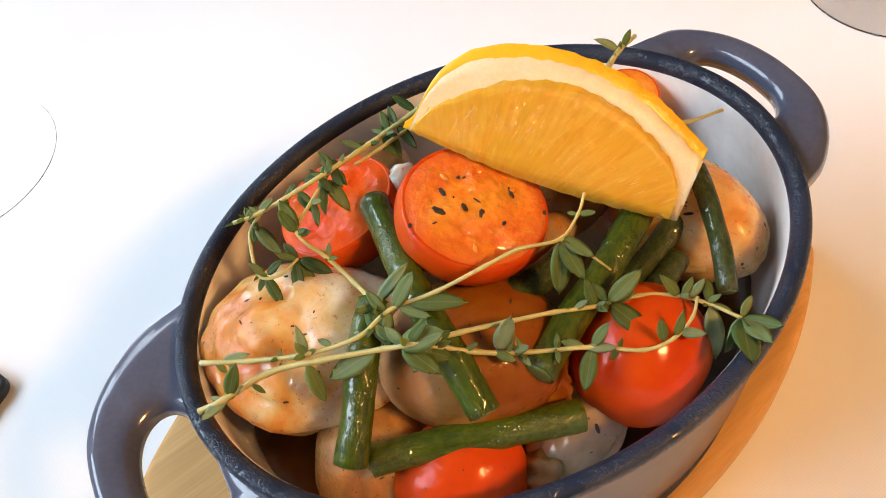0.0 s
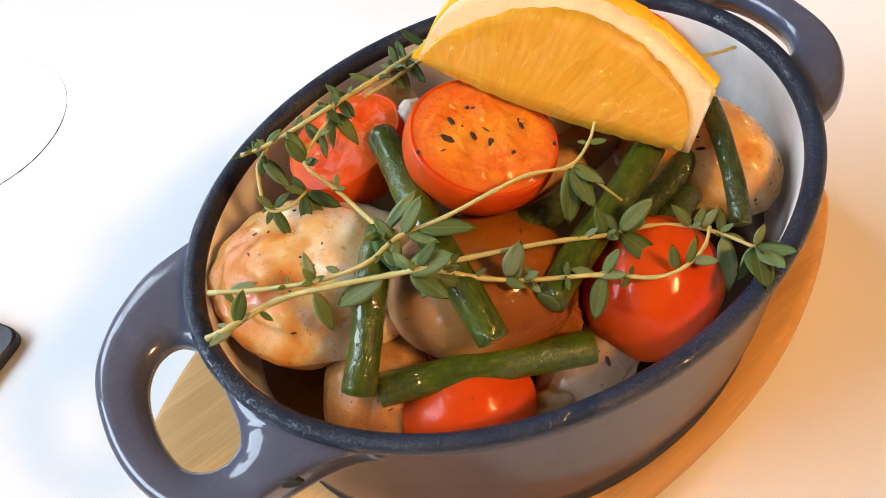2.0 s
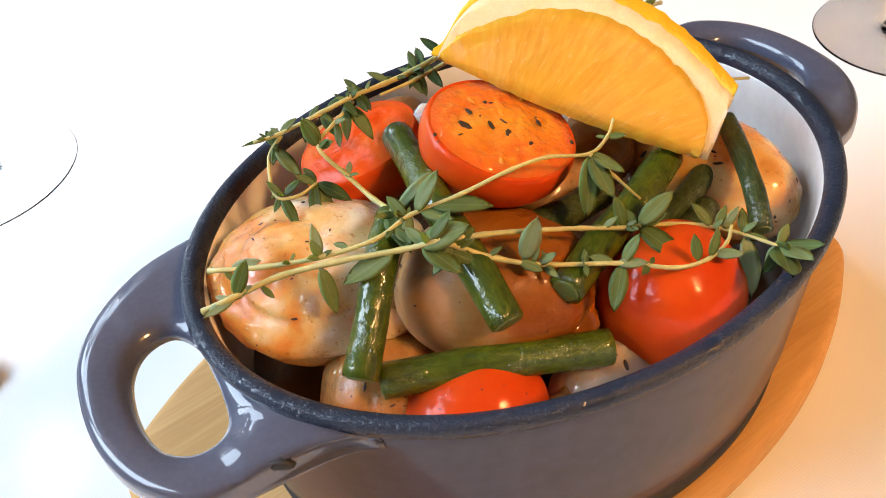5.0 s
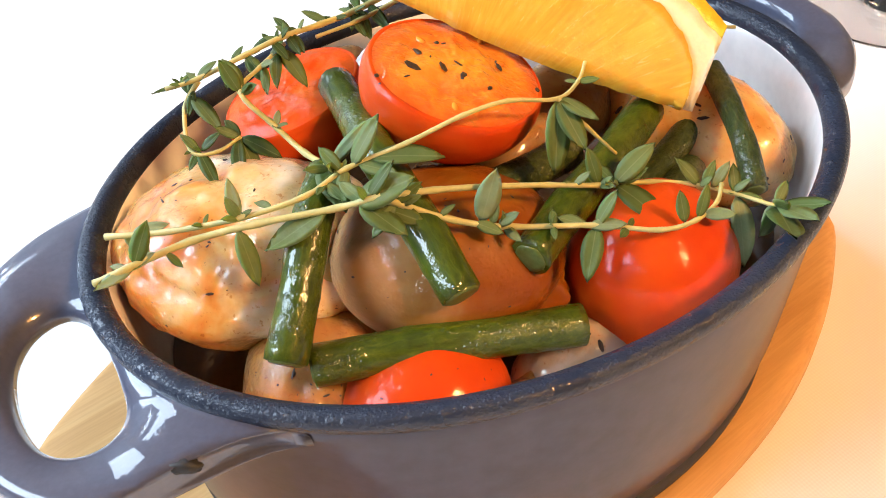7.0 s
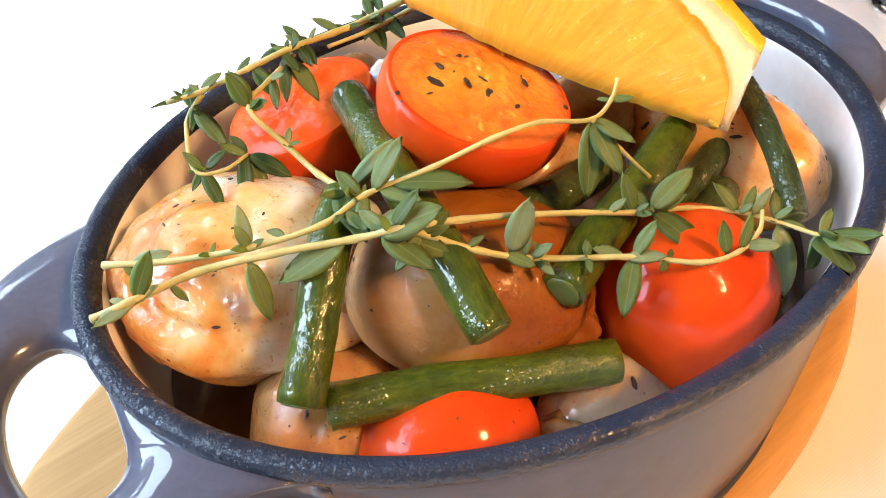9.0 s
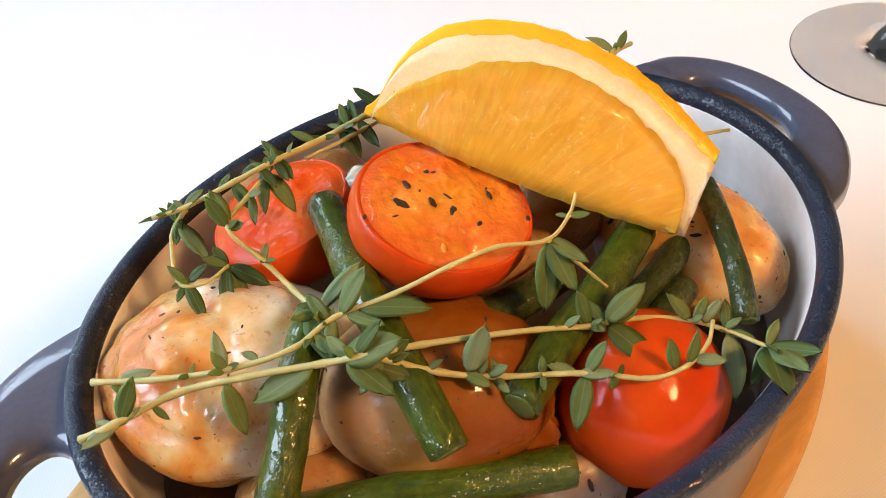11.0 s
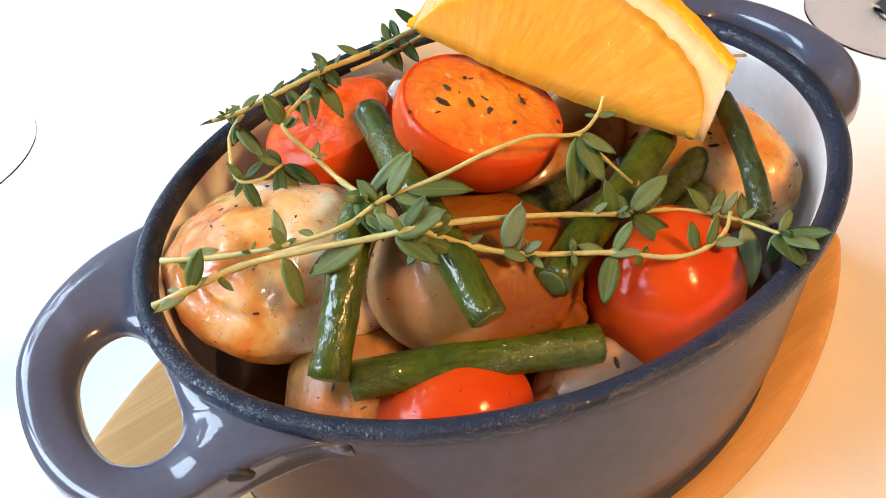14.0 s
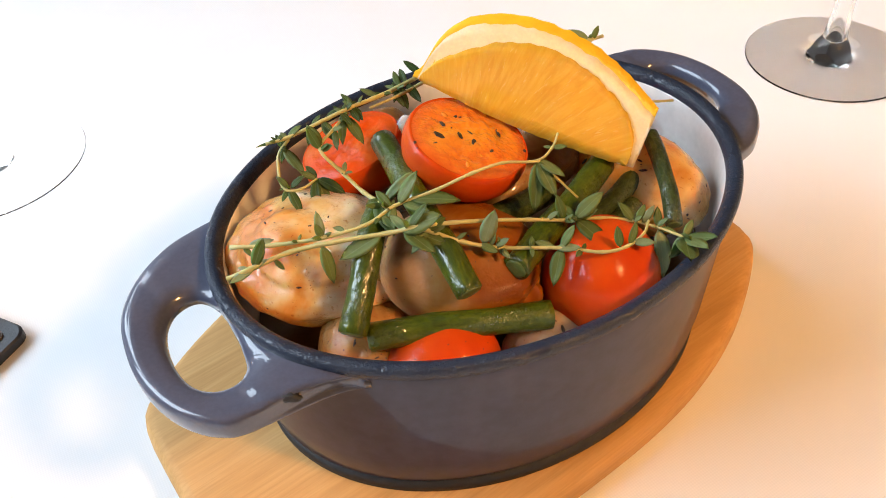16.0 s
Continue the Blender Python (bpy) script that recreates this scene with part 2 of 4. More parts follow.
def bean_material(name, stops, wrinkle, coat):
    """Skin with streaks along the pod (u round it, v along it)."""
    m, nt, p = material(name)
    tc = nt.nodes.new("ShaderNodeTexCoord")
    mp = nt.nodes.new("ShaderNodeMapping")
    mp.inputs["Scale"].default_value = (8.0, 0.7, 1.0)
    nt.links.new(tc.outputs["UV"], mp.inputs["Vector"])
    streak = noise_of(nt, mp.outputs[0], 2.2, 5, 0.65, 0.4)
    vec = coords(nt)
    blotch = noise_of(nt, vec, 170, 4, 0.6)
    col = ramp(nt, mix(nt, 0.28, streak, blotch), stops)
    nt.links.new(col, p.inputs["Base Color"])
    setup(p, 0.40, coat, 0.12, (0.4, 0.9, 0.1), 0.002)
    p.inputs["Specular IOR Level"].default_value = 0.15
    bump(nt, p, mix(nt, 0.3, streak, noise_of(nt, vec, 700, 4)), wrinkle, 0.0011)
    wet(nt, p, vec, coat, 520, 1.0, 1.1, 0.05, 0.47)
    return m


def leaf_material(name, stops):
    """Blades of unit length: a paler midrib and margin, fine veins and blotches."""
    m, nt, p = material(name)
    info = nt.nodes.new("ShaderNodeObjectInfo")
    col = ramp(nt, info.outputs["Random"], stops)
    vec = coords(nt)
    col = mix(nt, 1.0, col, ramp(nt, noise_of(nt, vec, 7, 4), [(0.3, (0.90, 0.92, 0.88)), (0.7, (1.05, 1.04, 1.03))]), "MULTIPLY")
    split = nt.nodes.new("ShaderNodeSeparateXYZ")
    nt.links.new(vec, split.inputs[0])
    side = nt.nodes.new("ShaderNodeMath")
    side.operation = "ABSOLUTE"
    nt.links.new(split.outputs["Y"], side.inputs[0])
    rib = ramp(nt, side.outputs[0], [(0.0, (0.28, 0.28, 0.28)), (0.014, (0, 0, 0)), (0.17, (0, 0, 0)), (0.20, (0.22, 0.22, 0.22))])
    nt.links.new(mix(nt, rib, col, (0.30, 0.34, 0.18)), p.inputs["Base Color"])
    setup(p, 0.55, 0.05, 0.15, (0.4, 0.8, 0.1), 0.001)
    p.inputs["Specular IOR Level"].default_value = 0.2
    bump(nt, p, noise_of(nt, vec, 9, 2), 0.05, 0.03)
    return m


def lemon_flesh_material():
    """Juice sacs that fan out from the core: thin pale streaks in amber pulp."""
    m, nt, p = material("lemon_flesh")
    split = nt.nodes.new("ShaderNodeSeparateXYZ")
    nt.links.new(coords(nt, (1000, 1000, 1000)), split.inputs[0])

    def sums(kind, a, b):
        n = nt.nodes.new("ShaderNodeMath")
        n.operation = kind
        for sock, val in ((n.inputs[0], a), (n.inputs[1], b)):
            if isinstance(val, (int, float)):
                sock.default_value = val
            else:
                nt.links.new(val, sock)
        return n.outputs[0]

    across = sums("ADD", split.outputs["X"], 12.0)
    along = sums("ADD", split.outputs["Z"], 26.0)
    fan = nt.nodes.new("ShaderNodeCombineXYZ")
    nt.links.new(sums("MULTIPLY", sums("ARCTAN2", across, along), 34.0), fan.inputs[0])
    nt.links.new(sums("MULTIPLY", along, 0.16), fan.inputs[1])
    nt.links.new(sums("MULTIPLY", split.outputs["Y"], 0.3), fan.inputs[2])
    fan = fan.outputs[0]
    sacs = noise_of(nt, fan, 0.95, 3, 0.55, 0.5)
    thin = noise_of(nt, fan, 1.5, 3, 0.6, 0.6)
    col = ramp(nt, sacs, [(0.30, (0.66, 0.335, 0.018)), (0.50, (0.70, 0.385, 0.026)), (0.70, (0.73, 0.43, 0.045))])
    pale = ramp(nt, thin, [(0.62, (0, 0, 0)), (0.74, (0.40, 0.40, 0.40))])
    nt.links.new(mix(nt, pale, col, (0.84, 0.66, 0.28)), p.inputs["Base Color"])
    setup(p, 0.5, 0.3, 0.35, (1.0, 0.7, 0.2), 0.005)
    p.inputs["Specular IOR Level"].default_value = 0.25
    bump(nt, p, thin, 0.07, 0.0005)
    wet(nt, p, coords(nt), 0.6, 640, 1.0, 1.3, 0.04, 0.46, 0.7)
    return m


def tomato_cut_material():
    """Roasted flesh: grainy orange pulp, redder towards the skin, a yellow core, all wet."""
    m, nt, p = material("tomato_cut_flesh")
    vec = coords(nt)
    core = add(nt, "ShaderNodeVectorMath")
    core.operation = "LENGTH"
    nt.links.new(coords(nt, (40, 130, 0)), core.inputs[0])
    rim = add(nt, "ShaderNodeVectorMath")
    rim.operation = "LENGTH"
    nt.links.new(coords(nt, (60.0, 65.8, 0)), rim.inputs[0])
    col = ramp(nt, noise_of(nt, vec, 240, 6, 0.7, 0.9), [(0.28, (0.62, 0.095, 0.006)), (0.45, (0.76, 0.170, 0.009)), (0.60, (0.83, 0.240, 0.014)), (0.80, (0.87, 0.35, 0.04))])
    glow = ramp(nt, core.outputs["Value"], [(0.12, (0.85, 0.85, 0.85)), (0.85, (0, 0, 0))])
    col = mix(nt, glow, col, (0.85, 0.34, 0.025))
    edge = ramp(nt, rim.outputs["Value"], [(0.72, (0, 0, 0)), (1.0, (1.0, 1.0, 1.0))])
    col = mix(nt, edge, col, (0.70, 0.105, 0.007))
    nt.links.new(col, p.inputs["Base Color"])
    setup(p, 0.3, 0.7, 0.5, (1.0, 0.3, 0.08), 0.004)
    bump(nt, p, noise_of(nt, vec, 420, 5, 0.65, 0.4), 0.35, 0.0012)
    wet(nt, p, vec, 1.0, 420, 1.0, 1.5, 0.05, 0.40, 0.3)
    p.inputs["Specular IOR Level"].default_value = 0.2
    return m


def glass_material():
    m, nt, p = material("clear_wine_glass")
    setup(p, 0.05, 0.0, ior=1.35)
    p.inputs["Base Color"].default_value = (0.985, 0.985, 0.98, 1)
    p.inputs["Transmission Weight"].default_value = 1.0
    return m


CLOTH = cloth_material()
WOOD = wood_material()
RIM = rim_material()
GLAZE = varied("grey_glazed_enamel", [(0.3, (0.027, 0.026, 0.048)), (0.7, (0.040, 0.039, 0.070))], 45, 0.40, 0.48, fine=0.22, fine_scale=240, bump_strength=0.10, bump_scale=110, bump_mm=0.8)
GLAZE.node_tree.nodes["Principled BSDF"].inputs["Specular IOR Level"].default_value = 0.15
GLAZE.node_tree.nodes["Principled BSDF"].inputs["Coat Roughness"].default_value = 0.08
# the body's enamel for the handles, window light mixed into a paler, glossier copy
LIT_GLAZE = varied("polished_grey_enamel", [(0.3, (0.070, 0.074, 0.110)), (0.7, (0.092, 0.097, 0.140))], 45, 0.36, 1.0, fine=0.12, fine_scale=900, bump_strength=0.08, bump_scale=110, bump_mm=0.8)
LIT_GLAZE.node_tree.nodes["Principled BSDF"].inputs["Specular IOR Level"].default_value = 0.2
LIT_GLAZE.node_tree.nodes["Principled BSDF"].inputs["Coat Roughness"].default_value = 0.03
CREAM = varied("white_inner_enamel", [(0.3, (0.74, 0.71, 0.67)), (0.7, (0.81, 0.78, 0.74))], 50, 0.25, 0.5, fine=0.08, fine_scale=300)
FOOT = varied("bare_black_iron", [(0.3, (0.012, 0.011, 0.011)), (0.7, (0.028, 0.026, 0.025))], 200, 0.6)
TOMATO = varied("red_tomato_skin", [(0.25, (0.50, 0.036, 0.002)), (0.55, (0.60, 0.062, 0.003)), (0.8, (0.67, 0.105, 0.005))], 55, 0.45, 0.22, 0.18, (1.0, 0.15, 0.03), 0.003, bump_strength=0.12, bump_scale=380, bump_mm=0.5)
TOMATO.node_tree.nodes["Principled BSDF"].inputs["Specular IOR Level"].default_value = 0.06
wet(TOMATO.node_tree, TOMATO.node_tree.nodes["Principled BSDF"], coords(TOMATO.node_tree), 0.42, 330, 0.45, 1.0, 0.05, 0.44, 0.6, 1.45)
TOMATO_CUT = tomato_cut_material()
SEED = varied("tomato_seed", [(0.3, (0.74, 0.20, 0.015)), (0.7, (0.80, 0.32, 0.04))], 500, 0.25, 0.7, 0.3, (1.0, 0.6, 0.2), 0.002)
TOMATO_RAW = varied("pink_tomato_flesh", [(0.3, (0.56, 0.050, 0.003)), (0.55, (0.62, 0.080, 0.004)), (0.75, (0.66, 0.15, 0.015))], 90, 0.5, 0.08, 0.2, (1.0, 0.3, 0.1), 0.004, bump_strength=0.35, bump_scale=320, bump_mm=1.2)
TOMATO_RAW.node_tree.nodes["Principled BSDF"].inputs["Specular IOR Level"].default_value = 0.08
wet(TOMATO_RAW.node_tree, TOMATO_RAW.node_tree.nodes["Principled BSDF"], coords(TOMATO_RAW.node_tree), 0.20, 380, 0.8, 0.9, 0.05, 0.50)
PEEL = varied("lemon_peel", [(0.3, (0.86, 0.47, 0.012)), (0.7, (0.90, 0.58, 0.03))], 70, 0.38, 0.3, 0.2, (1.0, 0.7, 0.1), 0.003, bump_strength=0.4, bump_scale=700, bump_mm=0.6)
PITH = varied("lemon_pith", [(0.3, (0.90, 0.73, 0.42)), (0.7, (0.94, 0.81, 0.55))], 160, 0.6, 0.1, 0.3, (1.0, 0.8, 0.5), 0.004, fine=0.08, fine_scale=1500, bump_strength=0.3, bump_scale=700)
FLESH = lemon_flesh_material()
BEAN = bean_material("green_bean_skin", [(0.32, (0.024, 0.040, 0.002)), (0.48, (0.050, 0.076, 0.003)), (0.62, (0.080, 0.108, 0.005)), (0.78, (0.13, 0.150, 0.014))], 0.4, 0.7)
BEAN_DARK = bean_material("soft_dark_bean_skin", [(0.32, (0.016, 0.026, 0.007)), (0.5, (0.042, 0.060, 0.012)), (0.68, (0.085, 0.098, 0.024))], 0.9, 0.6)
BEAN_END = varied("cut_bean_end", [(0.3, (0.075, 0.105, 0.016)), (0.7, (0.13, 0.165, 0.04))], 700, 0.4, 0.4, bump_strength=0.4, bump_scale=900)
PRAWN = prawn_material("seared_prawn_flesh", [(0.33, (0.62, 0.21, 0.02)), (0.42, (0.68, 0.34, 0.08)), (0.52, (0.72, 0.48, 0.21)), (0.62, (0.78, 0.63, 0.43))], 0, 9.0)
PEACH = prawn_material("peach_prawn_flesh", [(0.36, (0.66, 0.30, 0.05)), (0.5, (0.74, 0.45, 0.15)), (0.66, (0.76, 0.54, 0.25))], 8)
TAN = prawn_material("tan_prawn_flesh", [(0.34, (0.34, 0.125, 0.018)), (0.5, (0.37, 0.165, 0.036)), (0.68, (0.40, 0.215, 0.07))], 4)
BROWNED = prawn_material("browned_onion_flesh", [(0.30, (0.28, 0.10, 0.018)), (0.46, (0.34, 0.16, 0.045)), (0.60, (0.36, 0.24, 0.13)), (0.75, (0.40, 0.31, 0.21))], 6)
ONION = onion_material()
PALE = prawn_material("pale_prawn_flesh", [(0.30, (0.36, 0.22, 0.11)), (0.5, (0.42, 0.30, 0.20)), (0.75, (0.45, 0.36, 0.27))], 12)
# wet onion whitened to paint in the bright glint between two tomatoes
GLINT_ONION = prawn_material("pale_wet_onion", [(0.30, (0.62, 0.50, 0.40)), (0.5, (0.70, 0.62, 0.54)), (0.75, (0.74, 0.68, 0.62))], 14)
STEM = varied("thyme_stem", [(0.3, (0.42, 0.37, 0.12)), (0.7, (0.58, 0.51, 0.21))], 220, 0.5, 0.1, 0.1, (0.6, 0.8, 0.2), 0.001, bump_strength=0.2, bump_scale=900)
LEAF = leaf_material("thyme_leaf_green", [(0.0, (0.068, 0.095, 0.022)), (0.45, (0.120, 0.155, 0.044)), (0.8, (0.150, 0.188, 0.075)), (1.0, (0.23, 0.27, 0.15))])
LEAF_OLD = leaf_material("dark_thyme_leaf_green", [(0.0, (0.034, 0.056, 0.016)), (0.5, (0.066, 0.098, 0.030)), (1.0, (0.13, 0.17, 0.07))])
PEPPER = varied("cracked_black_pepper", [(0.3, (0.012, 0.008, 0.006)), (0.7, (0.06, 0.035, 0.02))], 900, 0.6)
SHADE_BROTH = varied("dark_buttery_broth", [(0.3, (0.045, 0.022, 0.008)), (0.7, (0.11, 0.05, 0.016))], 60, 0.08, 0.8, bump_strength=0.15, bump_scale=90, bump_mm=1.0)
GLASS = glass_material()
LEATHER = varied("brown_leather", [(0.3, (0.060, 0.042, 0.036)), (0.7, (0.105, 0.078, 0.066))], 120, 0.5, fine=0.3, fine_scale=1400, bump_strength=0.4, bump_scale=900, bump_mm=0.4)
EDGE_LEATHER = varied("black_leather_edge", [(0.3, (0.012, 0.012, 0.014)), (0.7, (0.025, 0.025, 0.028))], 120, 0.45, bump_strength=0.4, bump_scale=900)
PLASTER = varied("pale_plaster", [(0.3, (0.27, 0.25, 0.235)), (0.7, (0.33, 0.31, 0.29))], 3, 0.8, fine=0.05, fine_scale=60)
FLOORING = varied("dark_oak_floor", [(0.3, (0.10, 0.06, 0.035)), (0.7, (0.17, 0.11, 0.065))], 6, 0.5, stretch=(0.15, 1, 1))
BRASS = varied("brushed_brass", [(0.3, (0.45, 0.32, 0.14)), (0.7, (0.55, 0.40, 0.20))], 80, 0.35)


# ---- room ----
def box(x0, x1, y0, y1, z0, z1):
    bm = bmesh.new()
    bmesh.ops.create_cube(bm, size=1)
    for v in bm.verts:
        v.co = Vector((x0 if v.co.x < 0 else x1, y0 if v.co.y < 0 else y1, z0 if v.co.z < 0 else z1))
    return bm


def wall(name, pieces, label):
    bm = bmesh.new()
    for p in pieces:
        b = box(*p)
        me = bpy.data.meshes.new("piece")
        b.to_mesh(me)
        b.free()
        bm.from_mesh(me)
        bpy.data.meshes.remove(me)
    return single(name, bm, PLASTER, label, "wall", kind="structure", smooth=False)


X0, X1, Y0, Y1, Z0, Z1 = -1.35, 3.2, -2.6, 1.72, -0.75, 1.95
single("floor", box(X0 - 0.2, X1 + 0.2, Y0 - 0.2, Y1 + 0.2, Z0 - 0.1, Z0), FLOORING, "dark oak floor under the laid table", "floor", kind="structure", smooth=False)
single("ceiling", box(X0 - 0.2, X1 + 0.2, Y0 - 0.2, Y1 + 0.2, Z1, Z1 + 0.1), PLASTER, "plain pale plaster ceiling", "ceiling", kind="structure", smooth=False)
WY0, WY1, WZ0, WZ1 = -0.32, 1.42, 0.48, 1.66
WX0, WX1 = -1.23, -0.2
wall("wall_west", [(X0 - 0.2, X0, Y0, WY0, Z0, Z1), (X0 - 0.2, X0, WY1, Y1, Z0, Z1), (X0 - 0.2, X0, WY0, WY1, Z0, WZ0), (X0 - 0.2, X0, WY0, WY1, WZ1, Z1)], "pale plaster wall with the window")
wall("wall_east", [(X1, X1 + 0.2, Y0, Y1, Z0, Z1)], "plain pale plaster wall")
wall("wall_north", [(X0 - 0.2, WX0, Y1, Y1 + 0.2, Z0, Z1), (WX1, X1 + 0.2, Y1, Y1 + 0.2, Z0, Z1), (WX0, WX1, Y1, Y1 + 0.2, Z0, WZ0), (WX0, WX1, Y1, Y1 + 0.2, WZ1, Z1)], "pale plaster wall with the second window")
wall("wall_south", [(X0 - 0.2, X1 + 0.2, Y0 - 0.2, Y0, Z0, Z1)], "plain pale plaster wall")

# table linen: a flat top with softly falling sides
bm = bmesh.new()
HALF, R = 0.62, 0.03
rings = []
for inset, z in ((0.60, 0.0), (0.3, 0.0), (0.1, 0.0), (0.03, 0.0), (0.012, -0.002), (0.002, -0.010), (0.0, -0.03), (-0.012, -0.25)):
    h = HALF - inset
    ring = []
    for k in range(160):
        a = 2 * math.pi * k / 160
        s = 1 / (abs(math.cos(a)) ** 12 + abs(math.sin(a)) ** 12) ** (1 / 12)
        fold = 1 + (0.02 * math.sin(a * 26) if z < -0.1 else 0)
        ring.append(bm.verts.new((0.02 + h * s * fold * math.cos(a), 0.10 + h * s * fold * math.sin(a), z)))
    rings.append(ring)
grid_faces(bm, rings, cap=False)
bm.faces.new(rings[0])
single("tablecloth", bm, CLOTH, "white woven linen tablecloth spread flat over the table", "tablecloth", kind="structure")
table = thing("table", "wooden restaurant table hidden under its white cloth", "table", (20, 100, -750))
bm = box(-0.585, 0.625, -0.505, 0.705, -0.035, -0.004)
part("tabletop", bm, WOOD, table, smooth=False)
for lx, ly in ((-0.5, -0.42), (0.54, -0.42), (-0.5, 0.62), (0.54, 0.62)):
    part("leg", box(lx - 0.03, lx + 0.03, ly - 0.03, ly + 0.03, -0.75, -0.035), WOOD, table, smooth=False)

# ---- the board under the dish ----
board_turn = Matrix.Rotation(radians(6), 3, "Z")
bm = bmesh.new()
rings = []


def board_half(x):
    return 64.0 - 32 * abs(x / 101) ** 2.5


outline = []
for k in range(61):
    x = -92 + 184 * k / 60
    outline.append((x, -board_half(x)))
corner = [(95.2, -36.0), (97.4, -33.0), (98.8, -28.5), (99.5, -22), (99.8, -10), (99.9, 0)]
right_end = corner + [(x, -y) for x, y in reversed(corner[:-1])]
outline += right_end
outline += [(-x, -y) for x, y in outline[:61]]
outline += [(-x, -y) for x, y in right_end]
for inset, z in ((6, 0.3), (1.6, 0.3), (0.5, 1.4), (0.0, 3.5), (0.0, 8.4), (0.5, 11.0), (1.8, 12.7), (4.0, 13.3), (12, 13.4)):
    ring = []
    for x, y in outline:
        k = inset / math.hypot(x, y)
        ring.append(bm.verts.new(V(x * (1 - k), y * (1 - k), z)))
    rings.append(ring)
grid_faces(bm, rings, cap=False)
bm.faces.new(rings[0])
bm.faces.new(rings[-1])
single("serving_board", bm, WOOD, "pale beech serving board with rounded edges under the dish", "board", (-4, 5, 0), local=True, turn=board_turn)

# ---- the dish ----
dish = thing("oval_dish", "small oval grey enamelled cast-iron dish full of food", "dish", (0, 0, 13.4))
A, B, SIDES = 75.3, 59.1, 144
bm = bmesh.new()
grid_faces(bm, oval_rings(bm, [(10, 13.4), (5.0, 13.4), (4.3, 13.8), (4.2, 16.0), (4.6, 17.0), (7.0, 18.4)], A, B, SIDES), cap=False)
part("foot", bm, FOOT, dish, "bare black iron foot ring")
bm = bmesh.new()
grid_faces(bm, oval_rings(bm, [(12, 17.4), (6.2, 17.4), (5.0, 17.9), (4.2, 19.4), (3.1, 28), (2.3, 42), (1.5, 56), (0.8, 62), (0.5, 65.4), (0.6, 66.2), (2.2, 66.6)], A, B, SIDES), cap=False)
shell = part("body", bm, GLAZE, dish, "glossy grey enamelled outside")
bm = bmesh.new()
rings = oval_rings(bm, [(2.0, 64.9), (0.2, 65.2), (-0.5, 66.2), (-0.65, 67.6), (-0.3, 68.7), (0.5, 69.2), (2.0, 69.1), (3.1, 68.4), (3.7, 67.4), (3.85, 66.4), (3.7, 65.6), (2.9, 65.2)], A, B, 200)
grid_faces(bm, rings + [rings[0]], cap=False)
part("rim", bm, RIM, dish, "rough matt black rim")
bm = bmesh.new()
grid_faces(bm, oval_rings(bm, [(3.3, 66.2), (4.1, 65.6), (4.7, 56), (6.4, 42), (9.0, 30), (13, 23), (24, 20), (45, 19.4)], A, B, SIDES), cap=False)
bm.verts.ensure_lookup_table()
bm.faces.new(bm.verts[-SIDES:])
part("lining", bm, CREAM, dish, "white enamelled inside")


def ring_by_angle(points, cx, cy, count):
    """A closed outline, resampled by the angle about a centre: its radii."""
    pts = spline(points + points[:2], 10)[:-10]
    ang = np.array([math.atan2(p[1] - cy, p[0] - cx) for p in pts])
    rad = np.array([math.hypot(p[0] - cx, p[1] - cy) for p in pts])
    order = np.argsort(ang)
    want = np.array([-math.pi + 2 * math.pi * (k + 0.5) / count for k in range(count)])
    return want, np.interp(want, ang[order], rad[order], period=2 * math.pi)


def handle(sign, reach, length, shift):
    """A looped grip with a rounded slot, its root broad where it grows out of the side."""
    outer = [(56, 37), (65, 35.5), (73, 33.5), (81, 30), (89.5, 23), (95.6, 13), (97.6, 0), (96.6, -12), (92.5, -22.5), (85, -31), (76, -35.5), (66, -38), (55, -38.5), (62.5, -27), (68.5, -14), (71, 0), (68.5, 14), (62.5, 27)]
    slot = [(74.2, -8), (74.6, 4), (78.2, 10.4), (84, 9.8), (88, 3.5), (89, -7), (86.8, -16.5), (81.5, -20.4), (76, -18)]
    n, cx, cy = 96, 81.5, -4.8
    ang, ro = ring_by_angle(outer, cx, cy, n)
    _, ri = ring_by_angle(slot, cx, cy, n)
    bm = bmesh.new()
    rings = []
    for i in range(n):
        c, h = (ro[i] + ri[i]) / 2, (ro[i] - ri[i]) / 2
        ca, sa = math.cos(ang[i]), math.sin(ang[i])
        ring = []
        for k in range(24):
            a = 2 * math.pi * k / 24
            ck, sk = math.cos(a), math.sin(a)
            m = (abs(ck) ** 2.8 + abs(sk) ** 2.8) ** (-1 / 2.8)
            u = ck * m
            z = sk * m * 4.9
            if sk < 0:
                w = min(1.0, max(0.0, (abs(cy + (c + h * u) * sa) - 26) / 11))
                z *= 1 - 0.85 * w * w * (3 - 2 * w)
            z += (0.8 * u - 0.7 * (1 - u * u) * (1 if h < 8 else 0.4)) if sk > 0 else 0.5 * (1 - u)
            r = c + h * u
            x, y = cx + r * ca, cy + r * sa
            x = 65 + (x - 65) * reach if x > 65 else x
            px, py = sign * x, -sign * y * length + shift
            k = max(1.0, 1 / math.hypot((px - CX) / (A - 2.0), (py - CY) / (B - 2.0)))
            # the roots sink into the side of the dish
            w = min(1.0, max(0.0, (abs(y) - 31.5) / 7.5))
            over = math.hypot((px - CX) / (A - 0.9), (py - CY) / (B - 0.9))
            if over > 1:
                k *= 1 + (1 / over - 1) * w * w * (3 - 2 * w)
            ring.append(bm.verts.new(V(px * k, py * k, 61.8 + z)))
        rings.append(ring)
    grid_faces(bm, rings + [rings[0]], cap=False)
    return bm


